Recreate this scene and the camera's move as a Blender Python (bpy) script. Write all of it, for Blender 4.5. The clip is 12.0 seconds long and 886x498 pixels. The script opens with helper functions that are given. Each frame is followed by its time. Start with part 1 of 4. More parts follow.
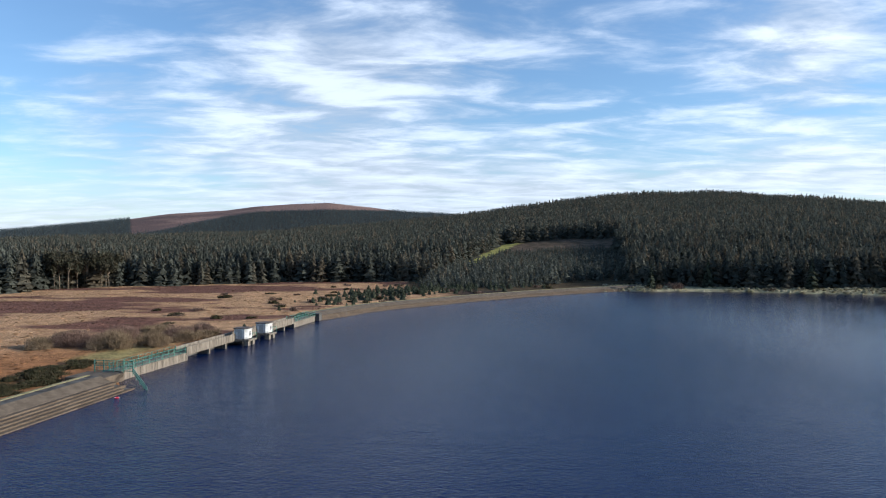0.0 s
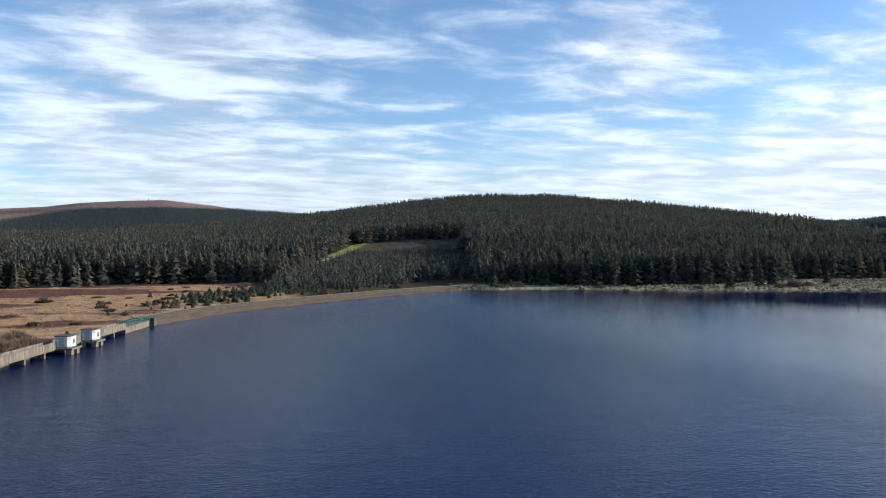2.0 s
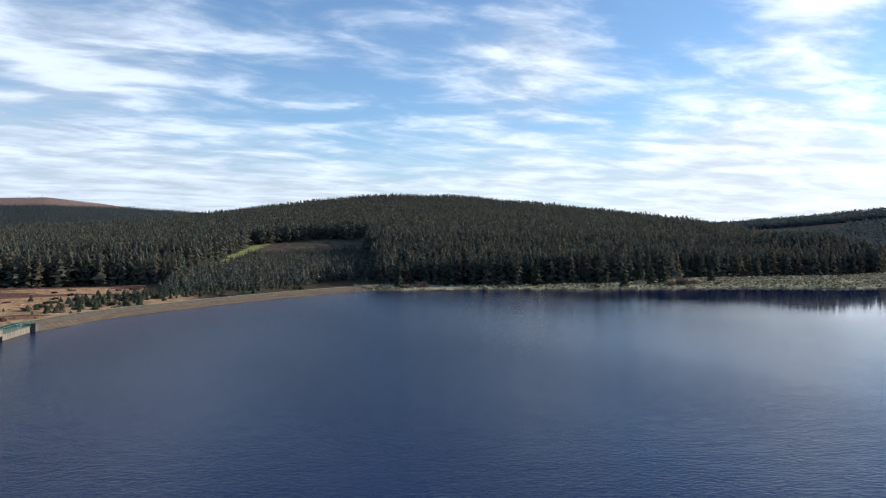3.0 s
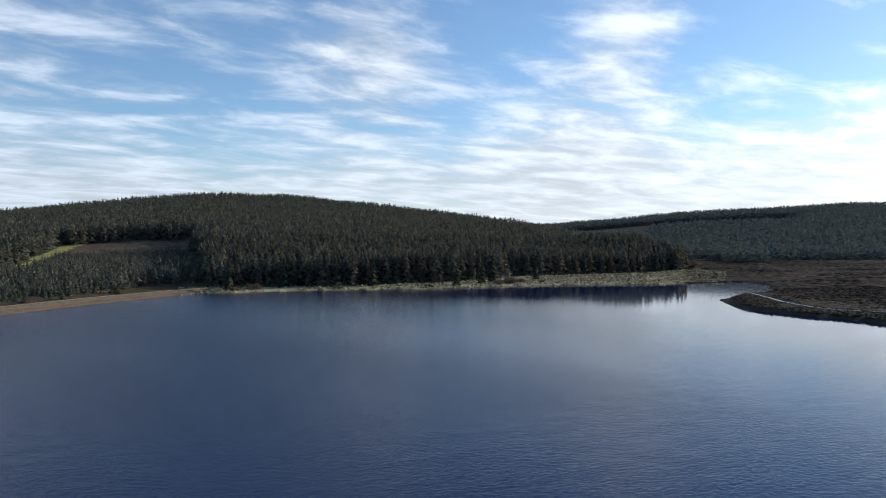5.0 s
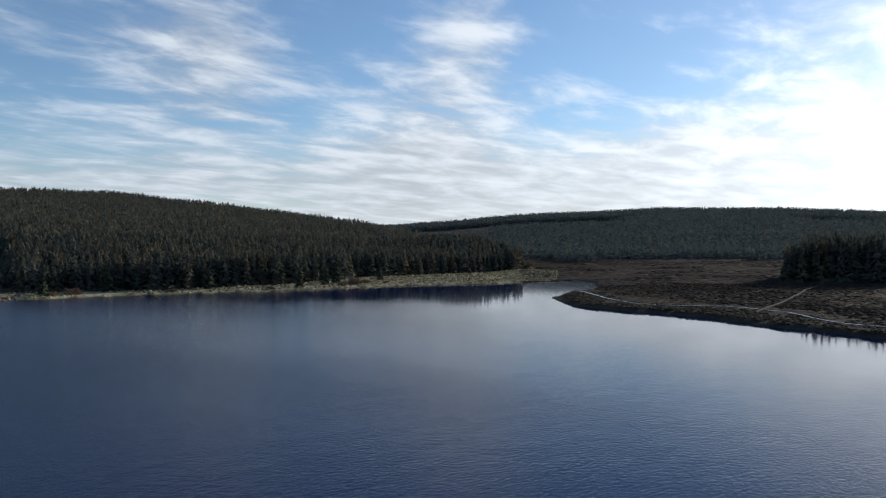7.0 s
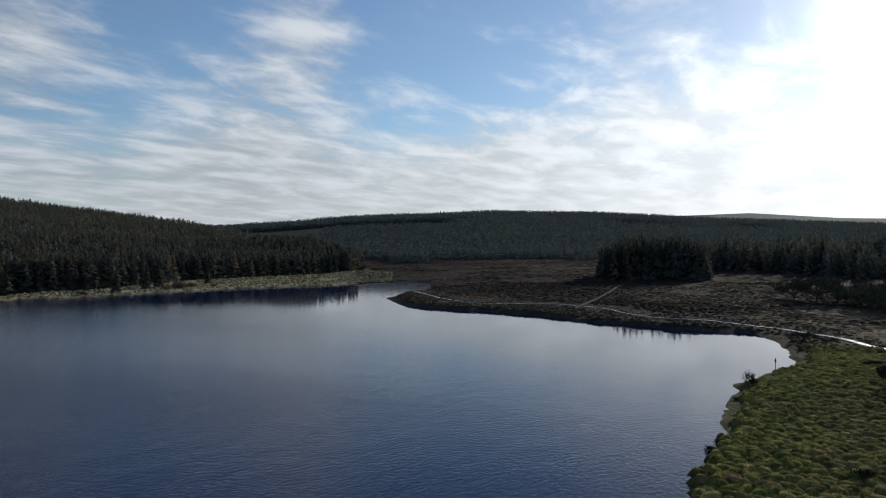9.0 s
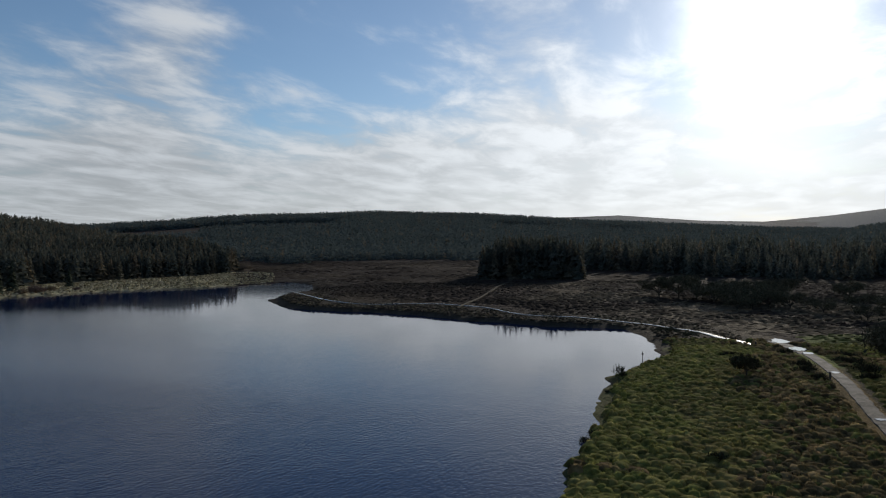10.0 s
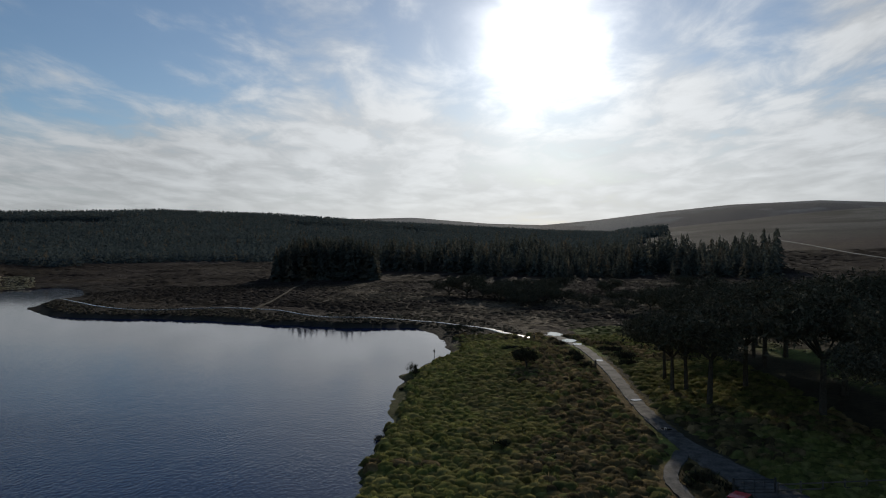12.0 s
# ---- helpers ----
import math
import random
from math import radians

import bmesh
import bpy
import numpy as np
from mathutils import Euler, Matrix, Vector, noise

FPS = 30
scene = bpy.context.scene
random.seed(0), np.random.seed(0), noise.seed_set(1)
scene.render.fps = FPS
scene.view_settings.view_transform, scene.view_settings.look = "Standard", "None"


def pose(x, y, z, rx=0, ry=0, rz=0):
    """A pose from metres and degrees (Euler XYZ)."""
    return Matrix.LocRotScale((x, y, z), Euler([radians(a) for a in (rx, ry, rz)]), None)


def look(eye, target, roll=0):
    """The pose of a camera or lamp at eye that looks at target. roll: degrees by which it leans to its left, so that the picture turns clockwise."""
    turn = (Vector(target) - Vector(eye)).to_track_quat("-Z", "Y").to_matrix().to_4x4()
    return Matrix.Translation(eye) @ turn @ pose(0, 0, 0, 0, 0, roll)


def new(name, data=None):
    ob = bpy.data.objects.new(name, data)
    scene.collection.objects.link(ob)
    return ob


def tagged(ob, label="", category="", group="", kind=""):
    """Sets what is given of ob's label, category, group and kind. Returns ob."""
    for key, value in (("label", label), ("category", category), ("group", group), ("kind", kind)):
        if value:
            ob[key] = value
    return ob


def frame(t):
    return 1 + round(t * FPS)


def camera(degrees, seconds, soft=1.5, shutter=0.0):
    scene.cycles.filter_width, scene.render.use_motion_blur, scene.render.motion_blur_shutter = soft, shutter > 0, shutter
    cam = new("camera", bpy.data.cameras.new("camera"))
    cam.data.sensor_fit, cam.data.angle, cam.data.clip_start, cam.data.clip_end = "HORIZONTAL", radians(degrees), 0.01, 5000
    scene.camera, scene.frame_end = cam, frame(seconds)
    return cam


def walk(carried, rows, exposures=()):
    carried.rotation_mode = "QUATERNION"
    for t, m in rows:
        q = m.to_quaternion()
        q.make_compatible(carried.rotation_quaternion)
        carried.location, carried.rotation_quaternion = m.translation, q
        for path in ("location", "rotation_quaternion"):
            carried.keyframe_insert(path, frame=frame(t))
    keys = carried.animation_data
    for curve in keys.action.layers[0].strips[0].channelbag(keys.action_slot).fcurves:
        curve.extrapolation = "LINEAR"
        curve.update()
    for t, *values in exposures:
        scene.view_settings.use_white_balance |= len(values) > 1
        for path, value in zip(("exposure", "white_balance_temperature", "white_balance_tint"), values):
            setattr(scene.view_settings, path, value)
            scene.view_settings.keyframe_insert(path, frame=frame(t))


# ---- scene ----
# ---------------------------------------------------------------- camera
cam = camera(65.1, 12.0, soft=1.1)
SCALE = 1.2  # one unit of the plan below, in metres
H = 18.0 * SCALE  # the drone hangs this high over the water
PATH = [(0, 0.0, -0.48, 0.18), (0.5, 2.74, -0.5, 0.15), (1, 5.47, -0.51, 0.12), (1.5, 8.67, -0.5, 0.09), (2, 12.47, -0.49, 0.05),
        (2.5, 16.57, -0.48, 0.04), (3, 20.3, -0.47, 0.04), (5, 33.81, -0.43, 0.08), (5.5, 37.08, -0.42, 0.08), (6, 40.29, -0.41, 0.07),
        (6.5, 43.45, -0.39, 0.06), (7, 46.62, -0.37, 0.06), (9, 60.16, -0.28, 0.07), (9.5, 65.16, -0.26, 0.09), (10, 69.72, -0.25, 0.08),
        (10.5, 74.25, -0.21, 0.05), (11, 78.71, -0.19, 0.04), (11.5, 82.86, -0.17, 0.03), (12, 86.49, -0.16, 0.03)]
EXPOSURES = [(0, 0.34, 5900, 9), (3, 0.32, 6000, 9), (5, 0.14, 6110, 9), (7, -0.16, 6210, 9), (9, -0.50, 6310, 9), (10.5, -0.82, 6400, 9), (12, -1.02, 6470, 9)]
walk(cam, [(t, pose(0, 0, H, 90 + p, r, -yaw)) for t, yaw, p, r in PATH], EXPOSURES)

# ---------------------------------------------------------------- sky and sun
SUN_AZ, SUN_EL = radians(94.6), radians(16.7)
SUN = Vector((math.sin(SUN_AZ) * math.cos(SUN_EL), math.cos(SUN_AZ) * math.cos(SUN_EL), math.sin(SUN_EL)))


class Nodes:
    """A short hand for wiring nodes."""

    def __init__(self, tree):
        self.tree = tree
        tree.nodes.clear()

    def add(self, kind, **settings):
        n = self.tree.nodes.new(kind)
        for key, value in settings.items():
            setattr(n, key, value)
        return n

    def feed(self, socket, value):
        if isinstance(value, bpy.types.NodeSocket):
            self.tree.links.new(value, socket)
        else:
            socket.default_value = value

    def math(self, op, a, b=0.0, clamp=False):
        n = self.add("ShaderNodeMath", operation=op, use_clamp=clamp)
        self.feed(n.inputs[0], a)
        self.feed(n.inputs[1], b)
        return n.outputs[0]

    def vec(self, op, a, b=(0, 0, 0)):
        n = self.add("ShaderNodeVectorMath", operation=op)
        self.feed(n.inputs[0], a)
        self.feed(n.inputs[1], b)
        return n.outputs["Value"] if op == "DOT_PRODUCT" else n.outputs["Vector"]

    def ramp(self, fac, lo, hi, a=0.0, b=1.0):
        n = self.add("ShaderNodeMapRange", interpolation_type="SMOOTHSTEP")
        for i, v in enumerate((fac, lo, hi, a, b)):
            self.feed(n.inputs[i], v)
        return n.outputs[0]

    def mix(self, fac, a, b, blend="MIX"):
        n = self.add("ShaderNodeMix", data_type="RGBA", blend_type=blend)
        self.feed(n.inputs["Factor"], fac)
        self.feed(n.inputs[6], a)
        self.feed(n.inputs[7], b)
        return n.outputs[2]

    def noise(self, vector, scale, detail=4.0, rough=0.55, distortion=0.0):
        n = self.add("ShaderNodeTexNoise")
        self.feed(n.inputs["Vector"], vector)
        for key, v in (("Scale", scale), ("Detail", detail), ("Roughness", rough), ("Distortion", distortion)):
            self.feed(n.inputs[key], v)
        return n.outputs["Fac"]

    def mapping(self, vector, scale=(1, 1, 1), turn=(0, 0, 0), shift=(0, 0, 0)):
        n = self.add("ShaderNodeMapping")
        self.feed(n.inputs["Vector"], vector)
        n.inputs["Scale"].default_value, n.inputs["Rotation"].default_value, n.inputs["Location"].default_value = scale, turn, shift
        return n.outputs[0]


def build_sky():
    world = bpy.data.worlds.new("sky")
    scene.world = world
    world.use_nodes = True
    n = Nodes(world.node_tree)
    way = n.vec("NORMALIZE", n.add("ShaderNodeTexCoord").outputs["Generated"])
    sep = n.add("ShaderNodeSeparateXYZ")
    n.feed(sep.inputs[0], way)
    up = n.math("MAXIMUM", sep.outputs[2], 0.0)
    over = n.math("DIVIDE", 1.0, n.math("ADD", up, 0.10))
    flat = n.add("ShaderNodeCombineXYZ")
    n.feed(flat.inputs[0], n.math("MULTIPLY", sep.outputs[0], over))
    n.feed(flat.inputs[1], n.math("MULTIPLY", sep.outputs[1], over))
    plane = flat.outputs[0]
    toward = n.math("MAXIMUM", n.vec("DOT_PRODUCT", way, tuple(SUN)), 0.0)
    # streaky altocumulus: a broad cover times fine streaks
    broad = n.noise(n.mapping(plane, (0.55, 0.55, 1), (0, 0, 0.5), (3.1, 1.7, 0)), 1.0, 3.0, 0.5, 0.4)
    fine = n.noise(n.mapping(plane, (1.2, 1.9, 1), (0, 0, -0.35), (0.4, 2.2, 0)), 1.6, 8.0, 0.58, 0.3)
    veil = n.math("ADD", 0.5, n.math("MULTIPLY", n.math("SUBTRACT", fine, 0.5), n.ramp(up, 0.03, 0.20, 0.5, 1.2)))
    low = n.math("ADD", n.ramp(up, 0.0, 0.20, 0.20, 0.0), n.ramp(up, 0.34, 0.60, 0.0, -0.16))
    sunward = n.math("MULTIPLY", n.math("POWER", toward, 2.0), n.ramp(up, 0.14, 0.23, 0.13, 0.0))
    # the larger cloud fields: azimuth, height, tightness, amount
    fields = n.math("ADD", low, sunward)
    for az, el, tight, amount in ((-8, 12, 45, 0.21), (8, 9, 60, 0.10), (27, 12, 110, 0.15), (27, 18, 260, 0.10), (-26, 12, 500, 0.14), (49, 17.5, 260, 0.19), (30, 14, 400, 0.07), (46, 6, 90, 0.20), (64, 7, 90, 0.20), (82, 6, 90, 0.16),
                                  (76, 17.5, 160, 0.20), (105, 12.5, 260, 0.22), (118, 16, 420, 0.22), (116, 9, 120, 0.16), (62, 15, 80, -0.12), (-30, 20, 60, -0.08), (40, 24, 25, -0.06)):
        a, e = radians(az), radians(el)
        near = n.math("MAXIMUM", n.vec("DOT_PRODUCT", way, (math.sin(a) * math.cos(e), math.cos(a) * math.cos(e), math.sin(e))), 0.0)
        fields = n.math("ADD", fields, n.math("MULTIPLY", n.math("POWER", near, float(tight)), amount))
    cover = n.math("ADD", n.math("ADD", n.math("MULTIPLY", broad, 0.36), n.math("MULTIPLY", veil, 0.62)), fields)
    dense = n.ramp(cover, 0.47, 0.80, 0.03, 0.93)
    sky = n.add("ShaderNodeTexSky", sky_type="NISHITA", sun_disc=False, sun_elevation=SUN_EL, sun_rotation=SUN_AZ,
                altitude=250, air_density=1.0, dust_density=0.3, ozone_density=3.2)
    blue = n.add("ShaderNodeBackground")
    n.feed(blue.inputs[0], sky.outputs[0])
    blue.inputs[1].default_value = 0.145
    white = n.add("ShaderNodeBackground")
    glow = n.math("ADD", n.math("ADD", n.math("MULTIPLY", n.math("POWER", toward, 3.0), 0.14), n.math("MULTIPLY", n.math("POWER", toward, 8.0), 0.70)), n.math("MULTIPLY", n.math("POWER", toward, 200.0), 2.0))
    n.feed(white.inputs[0], n.mix(toward, (0.80, 0.86, 0.95, 1), (0.96, 0.98, 1.0, 1)))
    n.feed(white.inputs[1], n.math("ADD", n.ramp(veil, 0.36, 0.66, 0.60, 0.96), glow))
    mixed = n.add("ShaderNodeMixShader")
    n.feed(mixed.inputs[0], dense)
    n.feed(mixed.inputs[1], blue.outputs[0])
    n.feed(mixed.inputs[2], white.outputs[0])
    # the sun's aureole in thin cloud
    aureole = n.add("ShaderNodeBackground")
    aureole.inputs[0].default_value = (1.0, 0.96, 0.9, 1)
    n.feed(aureole.inputs[1], n.math("ADD", n.math("MULTIPLY", n.math("POWER", toward, 420.0), n.ramp(fine, 0.3, 0.65, 1.6, 4.5)), n.math("MULTIPLY", n.math("POWER", toward, 30.0), 0.06)))
    both = n.add("ShaderNodeAddShader")
    n.feed(both.inputs[0], mixed.outputs[0])
    n.feed(both.inputs[1], aureole.outputs[0])
    out = n.add("ShaderNodeOutputWorld")
    n.feed(out.inputs[0], both.outputs[0])


build_sky()
sun_data = bpy.data.lights.new("sun", "SUN")
sun_data.energy, sun_data.angle, sun_data.color = 4.9, radians(0.6), (1.0, 0.90, 0.76)
new("sun", sun_data).matrix_world = look(SUN * 100, (0, 0, 0))


# ---------------------------------------------------------------- materials
def surface(name, build, roughness=0.9, specular=0.3, metallic=0.0, through_leaf=0.0):
    """A node material. build(n, where) gives colour, bump height or None, bump distance."""
    m = bpy.data.materials.new(name)
    m.use_nodes = True
    n = Nodes(m.node_tree)
    where = n.add("ShaderNodeTexCoord").outputs["Object"]
    colour, height, reach = build(n, where)
    p = n.add("ShaderNodeBsdfPrincipled")
    n.feed(p.inputs["Base Color"], colour)
    n.feed(p.inputs["Roughness"], n.sheen if name == "lake_water" else roughness)
    p.inputs["Specular IOR Level"].default_value, p.inputs["Metallic"].default_value = specular, metallic
    if name == "lake_water":
        p.inputs["IOR"].default_value = 1.333
        p.inputs["Specular Tint"].default_value = (0.55, 0.76, 1.0, 1)
    if height is not None:
        b = n.add("ShaderNodeBump")
        b.inputs["Distance"].default_value = reach
        n.feed(b.inputs["Height"], height)
        n.feed(p.inputs["Normal"], b.outputs[0])
    done = p.outputs[0]
    if through_leaf:
        t, mixer = n.add("ShaderNodeBsdfTranslucent"), n.add("ShaderNodeMixShader")
        n.feed(t.inputs[0], colour)
        n.feed(mixer.inputs[0], through_leaf)
        n.feed(mixer.inputs[1], done)
        n.feed(mixer.inputs[2], t.outputs[0])
        done = mixer.outputs[0]
    n.feed(n.add("ShaderNodeOutputMaterial").inputs[0], done)
    return m


def plain(name, a, b, scale=2.0, roughness=0.85, bump=0.02, specular=0.3, metallic=0.0, fine=9.0):
    """Two colours mixed by a coarse and a fine noise."""
    def build(n, w):
        big, small = n.noise(w, scale, 5.0, 0.6), n.noise(w, scale * fine, 4.0, 0.6)
        k = n.ramp(n.math("ADD", n.math("MULTIPLY", big, 0.65), n.math("MULTIPLY", small, 0.35)), 0.35, 0.65)
        return n.mix(k, (*a, 1), (*b, 1)), small, bump
    return surface(name, build, roughness, specular, metallic)


def attribute_colour(n, name):
    return n.add("ShaderNodeAttribute", attribute_name=name).outputs["Color"]


def ground_build(n, w):
    fine, mid = n.noise(w, 2.2, 5.0, 0.65), n.noise(w, 0.23, 5.0, 0.6)
    k = n.math("ADD", n.math("MULTIPLY", fine, 0.9), n.math("MULTIPLY", mid, 0.9))
    grey = n.add("ShaderNodeCombineColor")
    for i in range(3):
        n.feed(grey.inputs[i], n.ramp(k, 0.5, 1.3, 0.45, 1.5))
    return n.mix(1.0, attribute_colour(n, "tint"), grey.outputs[0], "MULTIPLY"), fine, 0.25


def leaf_build(n, w):
    fine = n.noise(w, 1.1, 3.0, 0.6)
    grey = n.add("ShaderNodeCombineColor")
    for i in range(3):
        n.feed(grey.inputs[i], n.ramp(fine, 0.3, 0.7, 0.6, 1.4))
    return n.mix(1.0, attribute_colour(n, "tint"), grey.outputs[0], "MULTIPLY"), None, 0


def water_build(n, w):
    # wind ripples across the lake, choppier in broad patches
    r1 = n.noise(n.mapping(w, (0.9, 1.5, 1), (0, 0, 0.6)), 1.9, 3.0, 0.6, 0.3)
    r2 = n.noise(n.mapping(w, (0.35, 0.7, 1), (0, 0, 0.6)), 0.5, 2.0, 0.5)
    patch = n.ramp(n.noise(n.mapping(w, (0.02, 0.008, 1), (0, 0, 0.3)), 1.0, 3.0, 0.5), 0.35, 0.65, 0.6, 1.0)
    # the wind blows in from the dam; the east bay lies sheltered
    place = n.add("ShaderNodeSeparateXYZ")
    n.feed(place.inputs[0], w)
    lee = n.math("SUBTRACT", place.outputs[0], n.math("MULTIPLY", place.outputs[1], 0.35))
    mid = n.add("ShaderNodeVectorMath", operation="DISTANCE")
    n.feed(mid.inputs[0], w)
    mid.inputs[1].default_value = (50, 32, 0)
    gust = n.ramp(mid.outputs["Value"], 15.0, 80.0, 0.16, 0.0)
    patch = n.math("MULTIPLY", patch, n.math("MAXIMUM", gust, n.ramp(lee, -40.0, 118.0, 1.0, 0.014)))
    n.sheen = n.ramp(lee, -30.0, 60.0, 0.14, 0.06)
    patch = n.math("ADD", patch, n.ramp(lee, -75.0, -25.0, 0.7, 0.0))
    return (0.001, 0.008, 0.046, 1), n.math("MULTIPLY", n.math("ADD", r1, n.math("MULTIPLY", r2, 0.8)), patch), 0.17


GROUND = surface("ground", ground_build, 1.0, 0.03)
LEAVES = surface("foliage", leaf_build, 1.0, 0.03)
NEEDLES = surface("needles", leaf_build, 1.0, 0.03, 0.0, 0.32)
GRASS = surface("grass_blades", leaf_build, 1.0, 0.03, 0.0, 0.52)
WATER = surface("lake_water", water_build, 0.06, 0.29)


def stained_build(n, w):
    run = n.noise(n.mapping(w, (1.3, 1.3, 0.16)), 1.6, 5.0, 0.65)
    grain = n.noise(w, 7.0, 4.0, 0.6)
    k = n.ramp(n.math("ADD", n.math("MULTIPLY", run, 0.75), n.math("MULTIPLY", grain, 0.25)), 0.36, 0.62)
    return n.mix(k, (0.10, 0.081, 0.063, 1), (0.245, 0.208, 0.16, 1)), grain, 0.01


CONCRETE = surface("weathered_concrete", stained_build, 0.9, 0.3)
# dark concrete; also the shade colour below the footbridge and at the wall end
DARK_CONCRETE = plain("dark_concrete_and_shade", (0.05, 0.05, 0.045), (0.12, 0.11, 0.10), 0.9, 0.7, 0.01)


def pitching_build(n, w):
    fine = n.noise(w, 5.0, 5.0, 0.6)
    lot = n.add("ShaderNodeObjectInfo").outputs["Random"]
    k = n.ramp(n.math("ADD", n.math("MULTIPLY", fine, 0.8), n.math("MULTIPLY", lot, 0.2)), 0.3, 0.75)
    return n.mix(k, (0.085, 0.061, 0.041, 1), (0.158, 0.118, 0.081, 1)), fine, 0.02


STONE = surface("pitching_stone", pitching_build, 0.95, 0.2)
PAINT = plain("white_paint", (0.40, 0.385, 0.35), (0.74, 0.73, 0.70), 1.3, 0.6, 0.004)
GREEN = plain("green_paint", (0.08, 0.19, 0.14), (0.13, 0.26, 0.19), 3.0, 0.55, 0.003)
TARMAC = plain("wet_tarmac", (0.045, 0.041, 0.037), (0.15, 0.138, 0.122), 0.7, 0.9, 0.01, 0.12)


# ---------------------------------------------------------------- the lie of the land
def table(az, *rows):
    """A smooth profile over the compass (degrees)."""
    return np.interp(az, [r[0] for r in rows], [r[1] for r in rows])


def step(x):
    x = np.clip(x, 0, 1)
    return x * x * (3 - 2 * x)


LAKE = [(-46, 40), (-44.2, 50), (-41.7, 65.1), (-38.4, 86), (-43, 95), (-42.6, 106), (-38, 148), (-33.5, 160), (-28.6, 162), (-24.7, 169), (-19.8, 180.5),
        (-13, 190), (-5.5, 197.5), (11.5, 215.6), (31.5, 233), (54, 250), (67, 256), (72, 252.5), (85, 252), (106, 249), (121, 242), (146, 232),
        (186, 227), (210, 221), (243, 203), (268, 197), (300, 193), (285, 170), (243.7, 145), (222, 142.5), (196, 131), (180.5, 117), (174, 108), (171, 95),
        (171.5, 83), (168, 74.5), (167.5, 68), (164.5, 59.4), (159.5, 50.6), (159, 44), (156.5, 37), (154.3, 30.3), (155, 24.7), (155.8, 19.3), (155, 15),
        (150, 11.8), (142.4, 8.9), (136.5, 7.6), (121, 4.8), (116, 3.7), (111.8, 5.4), (102.7, 8.7), (95.4, 10.5), (87, 10.3), (81, 10.3), (75, 10), (70.7, 9.2),
        (67, 9.8), (61, 10), (58.8, 10.1), (55, 10.4), (52.4, 10.1), (50, 9.4), (26, 6), (4, -30)]


def lake_side(x, y, ring=LAKE):
    """Metres to the shore: negative over the water."""
    best, inside = np.full(x.shape, 1e9), np.zeros(x.shape, bool)
    for (ax, ay), (bx, by) in zip(ring, ring[1:] + ring[:1]):
        dx, dy = bx - ax, by - ay
        k = np.clip(((x - ax) * dx + (y - ay) * dy) / (dx * dx + dy * dy), 0, 1)
        best = np.minimum(best, np.hypot(x - ax - k * dx, y - ay - k * dy))
        if ay != by:
            inside ^= ((ay > y) != (by > y)) & (x < dx * (y - ay) / dy + ax)
    ragged = (((x > 30) & (y < 40) & (x < 150)) | ((x >= 115) & (x < 236) & (y > -20) & (y < 150))) * (1.2 * rough(x, y, 4.0, 71) + 0.5 * rough(x, y, 12, 73) - 0.45)
    return np.where(inside, -best, best) + ragged


def waves(x, y, size, seed):
    """Soft value noise, about -1 to 1."""
    rng = np.random.RandomState(seed)
    grid = rng.rand(128, 128) * 2 - 1
    u, v = x / size, y / size
    i, j = np.floor(u).astype(int), np.floor(v).astype(int)
    a, b = step(u - i), step(v - j)
    g = lambda p, q: grid[p % 128, q % 128]
    return (g(i, j) * (1 - a) + g(i + 1, j) * a) * (1 - b) + (g(i, j + 1) * (1 - a) + g(i + 1, j + 1) * a) * b


def rough(x, y, size, seed):
    return waves(x, y, size, seed) * 0.55 + waves(x, y, size / 2.3, seed + 1) * 0.3 + waves(x, y, size / 5.1, seed + 2) * 0.15


TREE = 13.0


def forest_edge(az):
    return table(az, (-60, 300), (-33, 272), (-29, 300), (-21, 296), (-13, 306), (-3, 300), (2, 287), (15, 285), (24, 280), (33, 297), (39, 340), (49, 405), (53, 440), (60, 470))


def ridge_far(az):
    return table(az, (-60, 850), (20, 850), (31, 780), (38, 680), (42, 600), (47, 530), (51, 470), (53, 445), (60, 460))


def ridge_high(az):
    return table(az, (-60, 12), (-32, 13), (-25, 16.5), (-17, 19.5), (-13, 22.5), (-8.5, 28), (-1, 37.5), (5, 50), (10, 58), (14, 64.5), (21, 64.5), (26.6, 55),
                 (32, 45), (38, 31), (42.5, 22), (47, 12), (51.5, 5), (53, 3), (56, 0))


def mast_hill(az):
    return table(az, (-60, 30), (-32.5, 61), (-27, 88), (-24, 104), (-21.5, 121), (-17.3, 135), (-15.2, 149), (-12.1, 160), (-9.4, 165), (-6.2, 151),
                 (-3.4, 134), (-1, 127), (5, 105), (15, 60), (25, 20))


def far_forest_high(az):
    return table(az, (20, 10), (36, 48), (42, 49), (48, 60), (52.5, 71), (57, 77), (64, 82), (73, 77), (80, 64), (86, 57), (92, 48), (100, 40), (108, 30), (120, 20))


def mountain(az):
    return table(az, (60, 60), (70, 110), (77, 166), (84, 178), (90, 146), (94.6, 136), (99, 161), (103.5, 197), (109, 230), (115, 241), (119, 224), (130, 190), (160, 120))


def heath_slope(az):
    return table(az, (90, 12), (100, 42), (107, 60), (113, 76), (119, 87), (130, 100), (160, 100))


